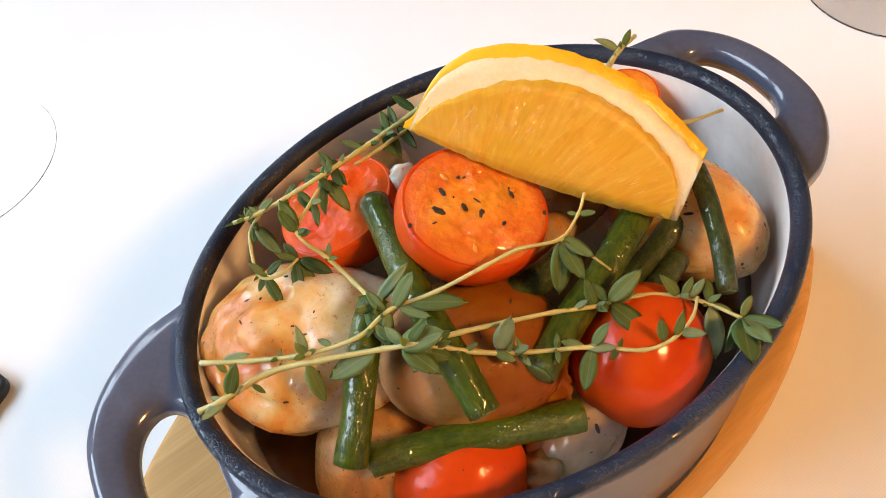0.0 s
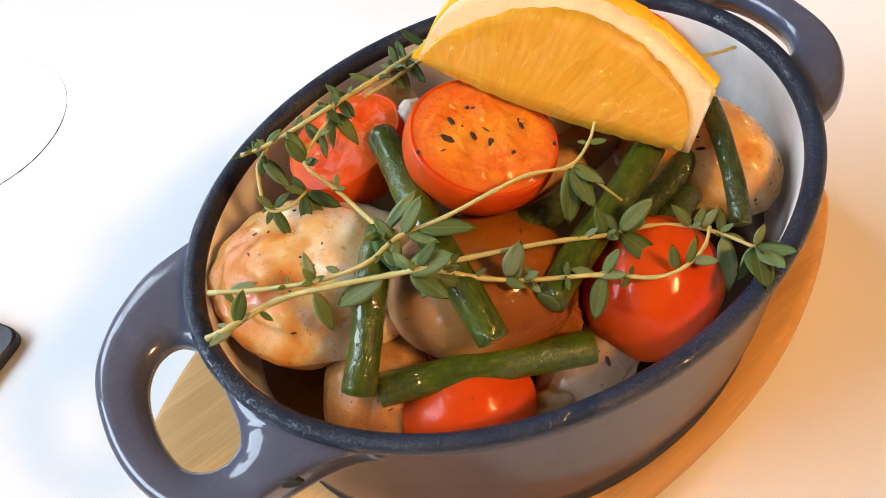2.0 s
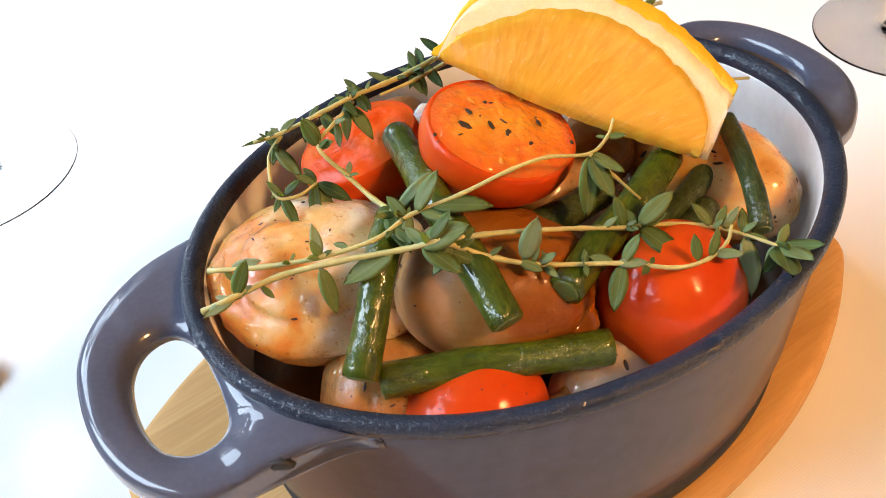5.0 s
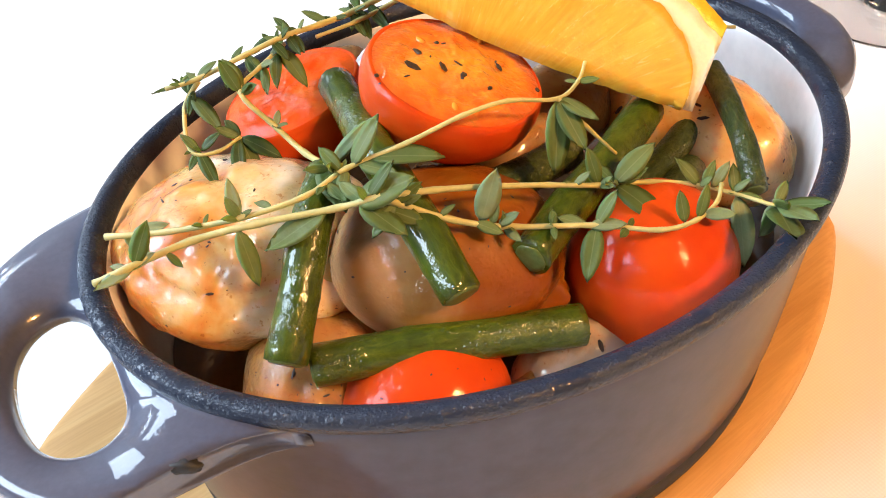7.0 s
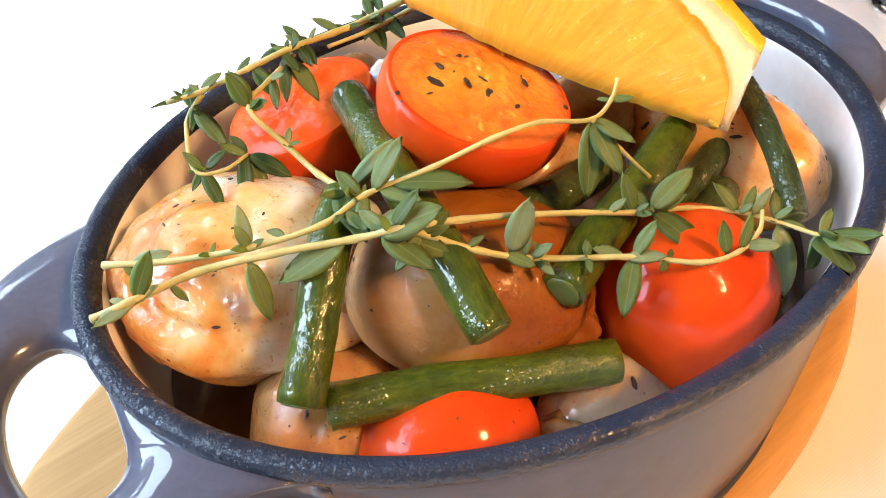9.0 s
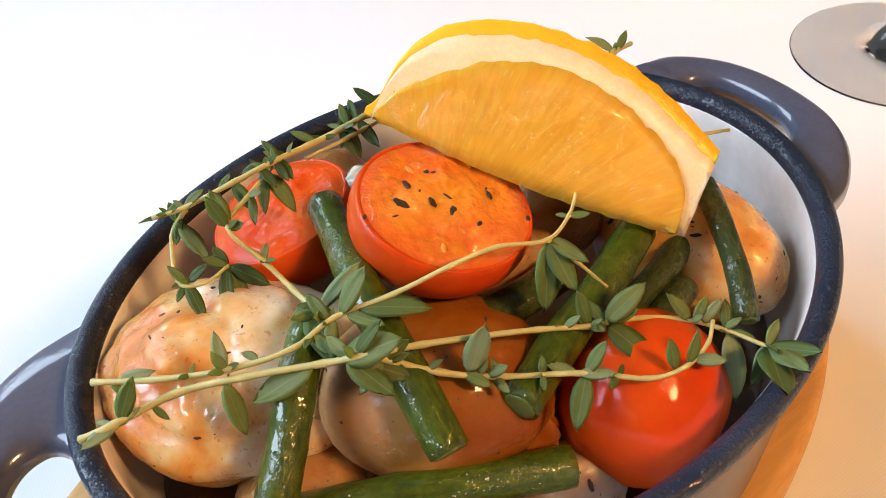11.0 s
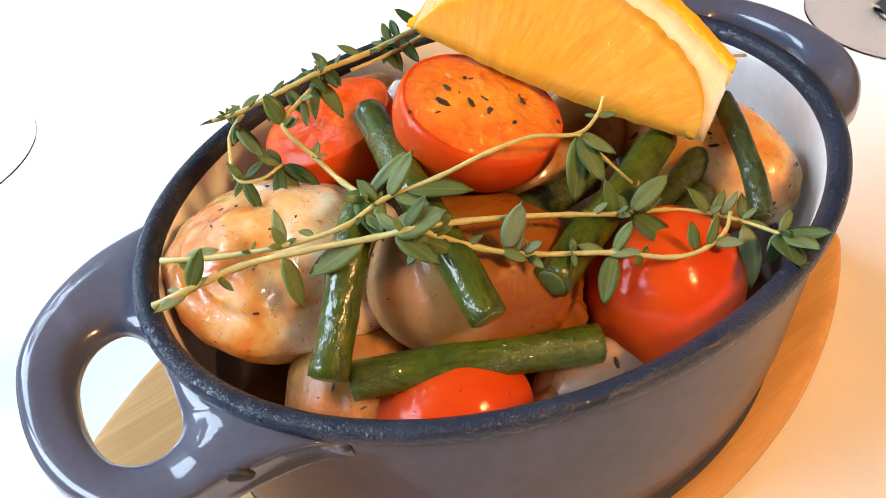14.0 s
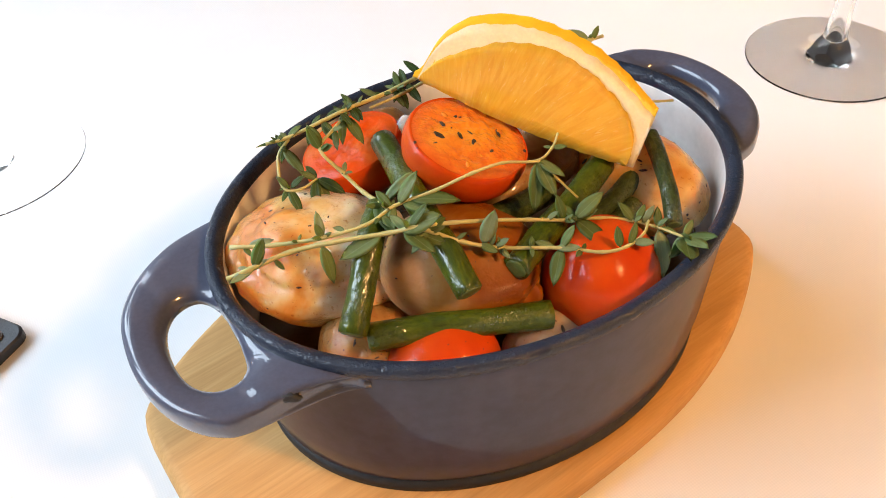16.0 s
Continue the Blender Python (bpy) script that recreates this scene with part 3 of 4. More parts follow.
for sign, reach, length, shift in ((-1, 1.035, 1.01, 0), (1, 0.88, 0.91, 4.5)):
    part("handle", handle(sign, reach, length, shift), LIT_GLAZE, dish, "grey enamelled loop handle, window light put into its paler colour")
bm = ball((2.6, 1.0, 1.0), 12, 8, lumps=0.5, seed=4)
bm.transform(pose(-0.0706, -0.0328, 0.0657, 0, 10, -25))
part("chip", bm, FOOT, shell, "small brown chip in the enamel")

# broth at the bottom, a dark sheet added for the shadowy depth
bm = bmesh.new()
rings = oval_rings(bm, [(7.4, 39.0), (16, 39.2), (30, 39.0), (50, 39.3)], A, B, 96)
grid_faces(bm, rings, cap=False)
bm.faces.new(rings[-1])
single("broth", bm, SHADE_BROTH, "dark broth sheet added for the shadowy depth of the dish", "broth", (0, 0, 39))


# ---- tomatoes ----
def tomato_half(name, at, normal, radii, label, seed, group="tomatoes", spin=(1, 0, 0), flesh=None):
    """A halved tomato: a bowl of skin, and a moist cut face of lobes and walls."""
    turn = frame_up(normal, spin)
    t = thing(name, label, "tomato", at, turn, group)
    bm = bmesh.new()
    rings = []
    for i in range(21):
        a = radians(-16 + 106 * i / 20)
        r, z = max(0.02, math.cos(a) / 0.9613), -(math.sin(a) + 0.2756)
        ring = []
        for k in range(56):
            b = 2 * math.pi * k / 56
            w = 1 + 0.02 * noise.noise(Vector((math.cos(b) * 1.5, math.sin(b) * 1.5, seed)))
            ring.append(bm.verts.new(V(radii[0] * r * w * math.cos(b), radii[1] * r * w * math.sin(b), radii[2] * z)))
        rings.append(ring)
    grid_faces(bm, [[bm.verts.new(Vector((v.co.x * k, v.co.y * k, v.co.z + h * MM))) for v in rings[0]] for k, h in ((0.95, 0.05), (0.97, 0.12), (0.988, 0.10))] + rings, cap=False)
    part("skin", bm, TOMATO, t, local=True)
    bm = bmesh.new()
    rings = []
    for i in range(34):
        r = i / 33
        ring = []
        for k in range(96):
            b = 2 * math.pi * k / 96
            p = Vector((r * math.cos(b), r * math.sin(b), seed * 3.1))
            lobes = 0.5 + 0.5 * math.cos(3 * b + 0.6)
            z = -0.8 * math.exp(-((r - 0.55) / 0.2) ** 2) * lobes + 0.45 * noise.noise(p * 4) + 0.3 * noise.noise(p * 9) + 0.18 * noise.noise(p * 18)
            z = z * (1 - r ** 5) + 1.5 * (1 - r ** 2.5) - 0.1
            ring.append(bm.verts.new(V(radii[0] * 0.972 * r * math.cos(b), radii[1] * 0.972 * r * math.sin(b), z + 0.1)))
        rings.append(ring)
    grid_faces(bm, rings[1:], cap=False)
    bm.faces.new(rings[1])
    part("cut_face", bm, flesh or TOMATO_CUT, t, "moist orange-red cut flesh", local=True)
    return t


def tomato_whole(at, radii, label, turn=(0, 0, 0), seed=0, power=2.12):
    t = single("cherry_tomato", ball(radii, 56, 36, power, 0.04, 45, seed), TOMATO, label, "tomato", at, "tomatoes", local=True, turn=Euler([radians(a) for a in turn]).to_matrix())
    return t


half_front = tomato_half("halved_tomato", (-2.5, 1.0, 85.5), (0.30, -0.24, 0.92), (16.6, 15.2, 12.0), "halved roasted cherry tomato, cut side up, peppered", 2)
rng = random.Random(11)
for k in range(11):
    a = k * 2.4 + rng.uniform(-0.3, 0.3)
    r = rng.uniform(0.38, 0.72)
    bm = ball((1.15, 0.65, 0.4), 12, 8, 2.0, 0.15, 60, k)
    bm.transform(Matrix.Translation(V(16.6 * r * math.cos(a), 15.2 * r * math.sin(a), 0.45)) @ Euler((rng.uniform(-0.3, 0.3), rng.uniform(-0.3, 0.3), a + rng.uniform(-0.5, 0.5))).to_matrix().to_4x4())
    part("seed", bm, SEED, half_front, "pale yellow seed" if k == 0 else "", local=True)
tomato_half("halved_tomato", (-25, 27.5, 77.0), (-0.22, 0.10, 0.95), (14.3, 13.2, 12.5), "halved red tomato under a thyme sprig by the rim", 5, flesh=TOMATO_RAW)
tomato_half("halved_tomato", (54.5, 23, 62.5), (-0.2, -0.3, 0.93), (11, 9, 9), "red tomato half tucked behind the lemon wedge", 8)
tomato_whole((13.8, -34.4, 55.8), (15.8, 14.8, 15.3), "whole red roasted cherry tomato, glossy, against the rim", (8, 0, 20), 1)
whole_front = tomato_whole((-33, -33, 48.5), (15, 13.2, 14), "red roasted cherry tomato low against the rim", (0, 0, -12), 3, 2.0)

# ---- lemon wedge ----
L0, L1 = Vector((-5.3, 20.5, 93.8)), Vector((34.8, -20.2, 72.2))
lemon_mid = (L0 + L1) / 2
lemon_turn = frame_of(L1 - L0, (0.65, 0.27, 0.71))
lemon = thing("lemon_wedge", "fresh yellow lemon wedge resting on the tomato and beans", "lemon", tuple(lemon_mid), lemon_turn)


RIND = [(-31.0, 3.0), (-29.6, 10.8), (-26, 16.9), (-20, 21.3), (-11, 24.3), (-2, 25.2), (7, 24.6), (17, 21.9), (25, 18.3), (30.4, 15.8)]
PULP = [(-30.4, 1.6), (-27.5, 6.7), (-21, 12.2), (-14.7, 16.5), (-8.4, 18.8), (-1.7, 20.0), (6.4, 19.3), (13.7, 17.2), (20, 14.3), (24.2, 11.4), (27.4, 6.7), (28.4, 2.2)]


def wedge(profile, grow, a0, a1, steps=14, rough=0.0, ragged=0.0, seed=0, bow=2.4):
    """A slice of a rounded fruit about local x between two angles, its far end cut off square;
    the inner edge bows out below the axis."""
    pts = spline([(-32.5 if grow > 0 else profile[0][0] - 0.2, 0.2)] + profile, 6)
    far = pts[-1]
    pts = [(p[0], p[1] + grow) for p in pts] + [(far[0] + 0.3 * ragged - 0.5 * k, far[1] * (1 - k / 5) + grow) for k in (1, 2, 3, 4)]
    bm = bmesh.new()
    rows = []
    n = len(pts)
    for j in range(steps + 1):
        a = radians(a0 + (a1 - a0) * j / steps)
        row = []
        for i, (x, h) in enumerate(pts):
            w = Vector((x * 0.35, a * 4, seed))
            h = max(0.0, h + rough * noise.noise(w) + 0.5 * rough * noise.noise(w * 3.1))
            x += ragged * noise.noise(Vector((h * 0.5, a * 3, seed + 5))) if i > n - 6 else 0
            row.append(bm.verts.new(V(x, math.sin(a) * h, math.cos(a) * h)))
        rows.append(row)
    for p, q in zip(rows, rows[1:]):
        for i in range(n - 1):
            bm.faces.new((p[i], p[i + 1], q[i + 1], q[i]))
    core = []
    for x, _ in pts:
        u = min(1.0, max(-1.0, x / 31))
        d = -bow * (1 - u * u) + 0.35 * noise.noise(Vector((x * 0.4, 3, seed)))
        core.append(bm.verts.new(V(x, math.sin(radians(31)) * d, math.cos(radians(31)) * d)))
    for row in (rows[0], rows[-1]):
        lines = [row]
        for k in (1, 2, 3, 4, 5):
            lines.append([bm.verts.new(v.co.lerp(c.co, k / 6) + 0.0002 * rough * noise.noise_vector(v.co * 300 + Vector((k, 0, 0)))) for v, c in zip(row, core)])
        lines.append(core)
        for p, q in zip(lines, lines[1:]):
            for i in range(n - 1):
                bm.faces.new((p[i], p[i + 1], q[i + 1], q[i]))
    for end in (0, n - 1):
        for p, q in zip(rows, rows[1:]):
            bm.faces.new((p[end], q[end], core[end]))
    bmesh.ops.remove_doubles(bm, verts=bm.verts, dist=1e-6)
    return bm


part("peel", wedge(RIND, 1.0, 0, 62, rough=0.5, ragged=0.6, bow=1.2), PEEL, lemon, "bright yellow peel", local=True)
part("pith", wedge(RIND, -1.7, -0.8, 62.8, rough=0.7, ragged=1.0, seed=2, bow=1.9), PITH, lemon, "creamy white pith", local=True)
bm = wedge(PULP, 0.0, 0, 62, 10, 0.5, 0.6, 4)
for v in bm.verts:
    # both cut faces of the pulp stand a little proud of the pith
    near, far_side = v.co.y < 0.0004 + 0.02 * v.co.z, v.co.y > 1.80 * v.co.z
    edge = 0.75 * MM
    v.co += V(0, -0.75, 0) if near and not far_side else (Vector((0, 0.47, -0.88)) * edge if far_side and not near else Vector())
part("flesh", bm, FLESH, lemon, "juicy amber flesh with pale streaks", local=True)


# ---- beans ----
def bean(points, radius, label, mat, seed, steps=7):
    path = [Vector(p) * MM for p in spline(points, steps)]
    rng = random.Random(seed)
    n = len(path)
    radii = [radius * MM * (1 + 0.025 * math.sin(i * 0.55 + seed) + 0.03 * (rng.random() - 0.5)) for i in range(n)]
    at = sum(path, Vector()) / n / MM
    b = thing("green_bean", label, "bean", tuple(at), None, "green beans")
    pod = part("pod", tube(path, radii, 18, 0.035, seed, 0.12), mat, b)
    for p, q in ((path[0], path[1]), (path[-1], path[-2])):
        d = (p - q).normalized()
        end = tube([p - d * 0.1 * MM, p + d * (0.10 * radius) * MM], [radii[0] * 0.82, radii[0] * 0.78], 12, 0.10, seed + 3, 0.08)
        part("cut_end", end, BEAN_END, pod, "paler cut end")
    return b


bean([(-51.5, -24.5, 66.0), (-45, -18, 71.5), (-38, -10, 77.0), (-31, -2, 78.5)], 3.4, "glossy cut green bean lying across the prawn", BEAN, 1)
bean([(-18.2, 20, 79.5), (-20.5, 8, 80.5), (-23, -6, 81), (-24, -20, 77.5), (-24.5, -33, 71.5)], 3.5, "glossy green bean running over the onion", BEAN, 2)
bean([(-47.5, -24, 61.6), (-33, -29.2, 60.8), (-17.3, -35, 58.9), (-5.6, -39.2, 57.5)], 3.6, "cut green bean lying flat near the rim", BEAN, 3)
bean([(-10.5, -31.5, 70), (2, -25.5, 70), (16, -19.5, 70), (31, -12, 70)], 3.6, "green bean sloping up beneath the lemon", BEAN, 4)
bean([(48.5, -11, 71.5), (45, -19, 70), (40, -29, 67.5), (35, -37, 64.5)], 2.3, "thin dark green bean leaning on a prawn", BEAN_DARK, 5)
bean([(-5, -13, 69), (4, -12, 68), (14, -10, 67)], 3.6, "soft dark green bean under the cut tomato", BEAN_DARK, 6)
bean([(20, -21, 60.5), (30, -18.5, 61.5), (40, -15, 62.5), (47, -11, 62)], 3.0, "wilted olive green bean under the lemon", BEAN_DARK, 7)
bean([(14, -27, 60), (24, -26, 60.5), (35, -22, 60)], 3.0, "wrinkled olive green bean between the others", BEAN_DARK, 8)


# ---- prawns and onion ----
def bell(x, w):
    return math.exp(-(x / w) ** 2)


def plump_prawn(at, normal, spin, radii, label, mat, seed, band=0.8, curl=0.4, crease=1.0, lumps=1.0, tailed=True, fold=0.0):
    """A peeled prawn curled tight on itself: a plump body with an outer band,
    the crease of the curl, a tail that overlaps it and shallow segment grooves."""
    turn = frame_up(normal, spin)
    t = thing("prawn", label, "prawn", at, turn, "prawns")
    bm = bmesh.new()
    bmesh.ops.create_uvsphere(bm, u_segments=112, v_segments=72, radius=1)
    off = Vector((seed * 5.7, seed * 1.3, 0))
    for v in bm.verts:
        c = v.co.copy()
        rho, a = math.hypot(c.x, c.y), math.atan2(c.y, c.x)
        d = 0.0
        if c.z > -0.3 and crease:
            wob = 0.13 * noise.noise(c * 2.2 + off) + 0.04 * noise.noise(c * 6 + off)
            lower = 0.5 - 0.5 * math.sin(a + 0.4)
            d -= 0.026 * bell(rho - band + wob, 0.04) * (0.25 + 0.75 * lower)
            q = math.hypot(c.x + 0.30, c.y - 0.05)
            d -= 0.05 * bell(q - curl + wob, 0.09) * (0.5 - 0.5 * math.cos(a))
            d += 0.05 * bell(q - curl * 0.45, 0.14)
            d -= 0.012 * max(0, math.sin(a * 5 + seed)) ** 8 * bell(rho - 0.9, 0.2)
        if fold:
            # the belly swells out along the lower edge, under a shallow crease
            lower = max(0.0, 0.55 - 0.45 * math.sin(a - 0.2))
            wave = 0.10 * noise.noise(c * 3 + off)
            d += fold * lower * (0.10 * bell(c.z - 0.12 + wave, 0.30) - 0.035 * bell(c.z - 0.52 + wave, 0.10))
            d += fold * 0.03 * bell(c.x + 0.25 + 0.35 * c.y, 0.16) * bell(c.y - 0.1, 0.5) * (c.z > 0)
        d = d * (1.0 if fold else crease) + lumps * (0.055 * noise.noise(c * 1.7 + off) + 0.020 * noise.noise(c * 4 + off) + 0.009 * noise.noise(c * 8 + off)) + 0.005 * noise.noise(c * 17 + off)
        v.co = Vector((c.x * radii[0], c.y * radii[1], c.z * radii[2])) * ((1 + d) * MM)
    part("curled_body", bm, mat, t, local=True)
    if not tailed:
        return t
    tail = [(radii[0] * 0.55, -radii[1] * 0.55, radii[2] * 0.45), (radii[0] * 0.2, -radii[1] * 0.78, radii[2] * 0.42), (-radii[0] * 0.25, -radii[1] * 0.82, radii[2] * 0.34), (-radii[0] * 0.6, -radii[1] * 0.6, radii[2] * 0.3)]
    path = [Vector(p) * MM for p in spline(tail, 8)]
    rad = [radii[2] * 0.20 * MM * (0.55 + 0.45 * math.sin(math.pi * (i + 2) / (len(path) + 3))) for i in range(len(path))]
    part("tail", tube(path, rad, 14, 0.05, seed), mat, t, "thin tail folded along the edge", local=True)
    return t


prawn_left = plump_prawn((-45.8, 7.6, 62.6), (-0.08, -0.22, 0.95), (0.86, -0.5, 0), (23, 19, 13.5), "large seared prawn curled up, glossy with butter", PRAWN, 1, crease=0.5, lumps=1.5, tailed=False, fold=1.0)
tail = [(12.0, -6.5, 1.5), (16.0, -7.5, 1.0), (21.0, -7.5, -1.0), (26.0, -6.0, -4.0)]
path = [Vector(p) * MM for p in spline(tail, 8)]
rad = [MM * (6.0 - 2.2 * (i / (len(path) - 1)) ** 1.6 + 0.4 * noise.noise(Vector((i * 0.3, 4, 0)))) for i in range(len(path))]
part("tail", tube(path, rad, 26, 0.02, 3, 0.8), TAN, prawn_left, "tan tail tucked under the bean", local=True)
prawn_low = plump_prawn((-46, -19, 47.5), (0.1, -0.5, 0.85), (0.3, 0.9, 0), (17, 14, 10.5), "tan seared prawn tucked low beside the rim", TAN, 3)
prawn_right = plump_prawn((45.5, -11.5, 57), (-0.45, -0.3, 0.85), (0.25, -0.95, 0), (21.5, 14.5, 10.8), "peppered tan prawn leaning on the wall of the dish", PEACH, 5, crease=0.2)
prawn_white = plump_prawn((-5, -37.5, 45.5), (0, -0.3, 0.95), (0.9, 0.2, 0), (14.5, 9, 9), "small pale prawn wedged beside the tomato", PALE, 7, crease=0.15)
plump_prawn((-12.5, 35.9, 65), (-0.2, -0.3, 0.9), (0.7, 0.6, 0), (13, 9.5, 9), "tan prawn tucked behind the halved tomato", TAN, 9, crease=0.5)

onion = thing("onion_half", "glazed translucent onion half, browned on top", "onion", (-17, -16, 62.5), frame_of((0.9, -0.35, -0.1), (0.1, -0.25, 1)))
bm = ball((21, 16.5, 13.5), 56, 36, 2.15, 0.05, 50, 4)
for v in bm.verts:
    v.co *= 1 - 0.008 * max(0, math.sin(v.co.y / MM * 0.9)) ** 4
part("outer_layer", bm, ONION, onion, local=True)
bm = ball((7.5, 5.5, 2.0), 40, 24, 2.0, 0.35, 60, 17)
bm.transform(pose(0.0125, -0.0095, 0.0005, 38, 18, -25))
part("loose_skin", bm, ONION, onion, "torn loose layer at the edge", local=True)
single("onion_petal", ball((5, 4, 8), 36, 24, 2.4, 0.2, 60, 9), GLINT_ONION, "shiny pale onion petal between two tomatoes, its glint painted white", "onion", (-9, 23, 73.5), local=True)
single("onion_petal", ball((6, 5, 6), 30, 20, 2.2, 0.25, 60, 21), BROWNED, "small browned onion bit beside the low tomato", "onion", (-17.5, -40.5, 46), local=True)
single("onion_petal", ball((14, 9, 8), 36, 24, 2.2, 0.2, 60, 12), BROWNED, "browned onion petal under the cut tomato", "onion", (8, 2, 62), local=True)
single("onion_petal", ball((15, 10, 9), 36, 24, 2.2, 0.2, 60, 15), BROWNED, "browned onion petal below the lemon wedge", "onion", (24, 8, 62), local=True)


# ---- thyme ----
def leaf_mesh(length, width, fold, curl):
    """A pointed oval blade along x, folded along its midrib, with thickness."""
    bm = bmesh.new()
    n = 7
    tops, lows = [], []
    for side, store in ((1, tops), (-1, lows)):
        for i in range(n + 1):
            u = i / n
            w = width * (math.sin(math.pi * u ** 0.86) ** 0.74 if 0 < u < 1 else 0.004)
            row = []
            for k in range(5):
                s = (k - 2) / 2
                z = abs(s) * w * fold + 0.028 * length * math.sin(5 * u + 2.5 * s + 9 * fold) * u - curl * length * u * u + 0.07 * width * side * (1 - s * s) * math.sin(math.pi * u) ** 0.5 - (0.03 * width * math.sin(math.pi * u) if k == 2 and side > 0 else 0)
                row.append(bm.verts.new((u * length, s * w, z)))
            store.append(row)
    for rows, flip in ((tops, False), (lows, True)):
        for p, q in zip(rows, rows[1:]):
            for k in range(4):
                f = (p[k], q[k], q[k + 1], p[k + 1])
                bm.faces.new(f[::-1] if flip else f)
    bmesh.ops.remove_doubles(bm, verts=bm.verts, dist=length * 0.004)
    return bm


LEAF_MESHES, LEAF_DARK = [], []
for f, c in ((0.14, 0.10), (0.06, -0.08), (0.20, 0.2), (0.09, 0.0)):
    LEAF_MESHES.append(finish("leaf", leaf_mesh(1.04, 0.20, f, c), LEAF))
    LEAF_DARK.append(finish("leaf", leaf_mesh(1.04, 0.19, f, c + 0.06), LEAF_OLD))


def sprig(label, stems, leaves, radius=0.62, seed=0, grow=1.0, twins=0.4, buds=4, tone=None):
    """stems: lists of nodes in mm. leaves: stem node, then the tip's offset in mm from it."""
    rng = random.Random(seed)
    meshes = tone or LEAF_MESHES
    t = thing("thyme_sprig", label, "thyme", stems[0][len(stems[0]) // 2], None, "thyme sprigs")
    for k, nodes in enumerate(stems):
        path = [Vector(p) * MM for p in spline(nodes, 5)]
        n = len(path)
        radii = [0.92 * radius * MM * (1.05 - 0.45 * i / n) * (1 + (0.22 if i % 5 == 0 else 0)) * (1 if k == 0 else 0.8) for i in range(n)]
        twig = part("stem", tube(path, radii, 8, 0.06, seed + k), STEM, t)
        main = twig if k == 0 else main
    base = t.matrix_basis.translation
    nodes = stems[0]
    for s, x, y, z, *slim in leaves:
        i = min(int(s), len(nodes) - 2)
        p = Vector(nodes[i]).lerp(Vector(nodes[i + 1]), s - i)
        way = Vector((x, y, z))
        ob = new("leaf", meshes[rng.randrange(4)])
        ob.parent = main
        up = Vector((rng.uniform(-0.6, 0.1), rng.uniform(-0.95, -0.15), 1.0))
        rot = frame_of(way, up).to_4x4()
        size = way.length * MM * grow
        wide = size * rng.uniform(0.85, 1.15) * (slim[0] if slim else 1)
        ob.matrix_basis = Matrix.Translation(p * MM - base) @ rot @ Matrix.Diagonal((size, wide, size, 1))
        if rng.random() < twins:
            twin = new("leaf", meshes[rng.randrange(4)])
            twin.parent = main
            other = Vector((-x, -y, abs(z) * 0.6)) * 0.55 + Vector((rng.uniform(-2, 2), rng.uniform(-2, 2), rng.uniform(0, 2.5)))
            small = max(2.2, min(5.0, other.length)) * MM * grow
            twin.matrix_basis = Matrix.Translation(p * MM - base) @ frame_of(other, up).to_4x4() @ Matrix.Diagonal((small, small * 1.1, small, 1))
    # young leaves, in pairs at the nodes
    for _ in range(buds):
        i = rng.randrange(len(nodes) - 1)
        p = Vector(nodes[i]).lerp(Vector(nodes[i + 1]), rng.choice((0.0, 0.0, 0.5)))
        out = Vector((rng.uniform(-1, 1), rng.uniform(-1, 1), rng.uniform(0.0, 0.9)))
        for way in (out, Vector((-out.x, -out.y, out.z)) + Vector((0.2, 0.1, 0))):
            bud = new("leaf", meshes[rng.randrange(4)])
            bud.parent = main
            small = rng.uniform(1.8, 3.6) * MM
            bud.matrix_basis = Matrix.Translation(p * MM - base) @ frame_of(way, (rng.uniform(-0.4, 0.4), -0.5, 1)).to_4x4() @ Matrix.Diagonal((small, small * 1.05, small, 1))
    return t


STEM_A = [(-71.3, -2.6, 77.2), (-66, -4, 78.5), (-56, -4, 78.5), (-46, -9, 80.5), (-35, -15, 82), (-29, -19, 84), (-21, -21, 82.5), (-12, -23, 80), (-2, -25, 76.5), (6.5, -27.5, 73.8), (16.6, -29.3, 70.6), (22.9, -32.7, 69.2), (27.6, -37.8, 68.2), (30.6, -44.7, 68.4)]
LEAVES_A = [(1.1, -6.1, -0.9, -0.8), (1.6, 1.3, -1.8, -2.5), (1.1, 3.9, 1.9, 5.0), (2.7, -0.4, -4.9, -7.6), (3.9, -9.6, 2.9, -4.7), (4.4, 7.7, -4.4, 3.8, 1.35), (4.5, 3.3, -7.5, -2.5, 1.3), (4.6, 6.2, -6.0, -2.6), (4.7, 4.7, -0.2, 4.9), (9.0, 0.0, 2.9, 5.5), (9.3, 6.7, -0.5, 5.5), (9.4, 3.6, -2.0, 2.7), (9.3, 3.2, -9.3, -2.7)]
LEAVES_A2 = [(11.2, -1.4, 3.7, 4.2), (11.3, 2.8, 0.8, 3.5), (11.5, 3.6, 0.4, 3.5), (12.1, -3.3, -7.9, -7.4), (12.1, 2.0, -3.5, 0.6), (12.0, 2.1, -1.3, 2.7), (13.0, 2.6, -7.2, 3.9), (13.0, -1.4, -8.2, 3.9), (13.0, -7.6, -9.4, 3.6), (13.0, -8.0, -4.0, 1.2), (13.0, -3.0, -3.6, 4.4)]
sprig("long fresh thyme sprig lying across the whole dish", [STEM_A], LEAVES_A + LEAVES_A2, 0.66, 1, 1.06)
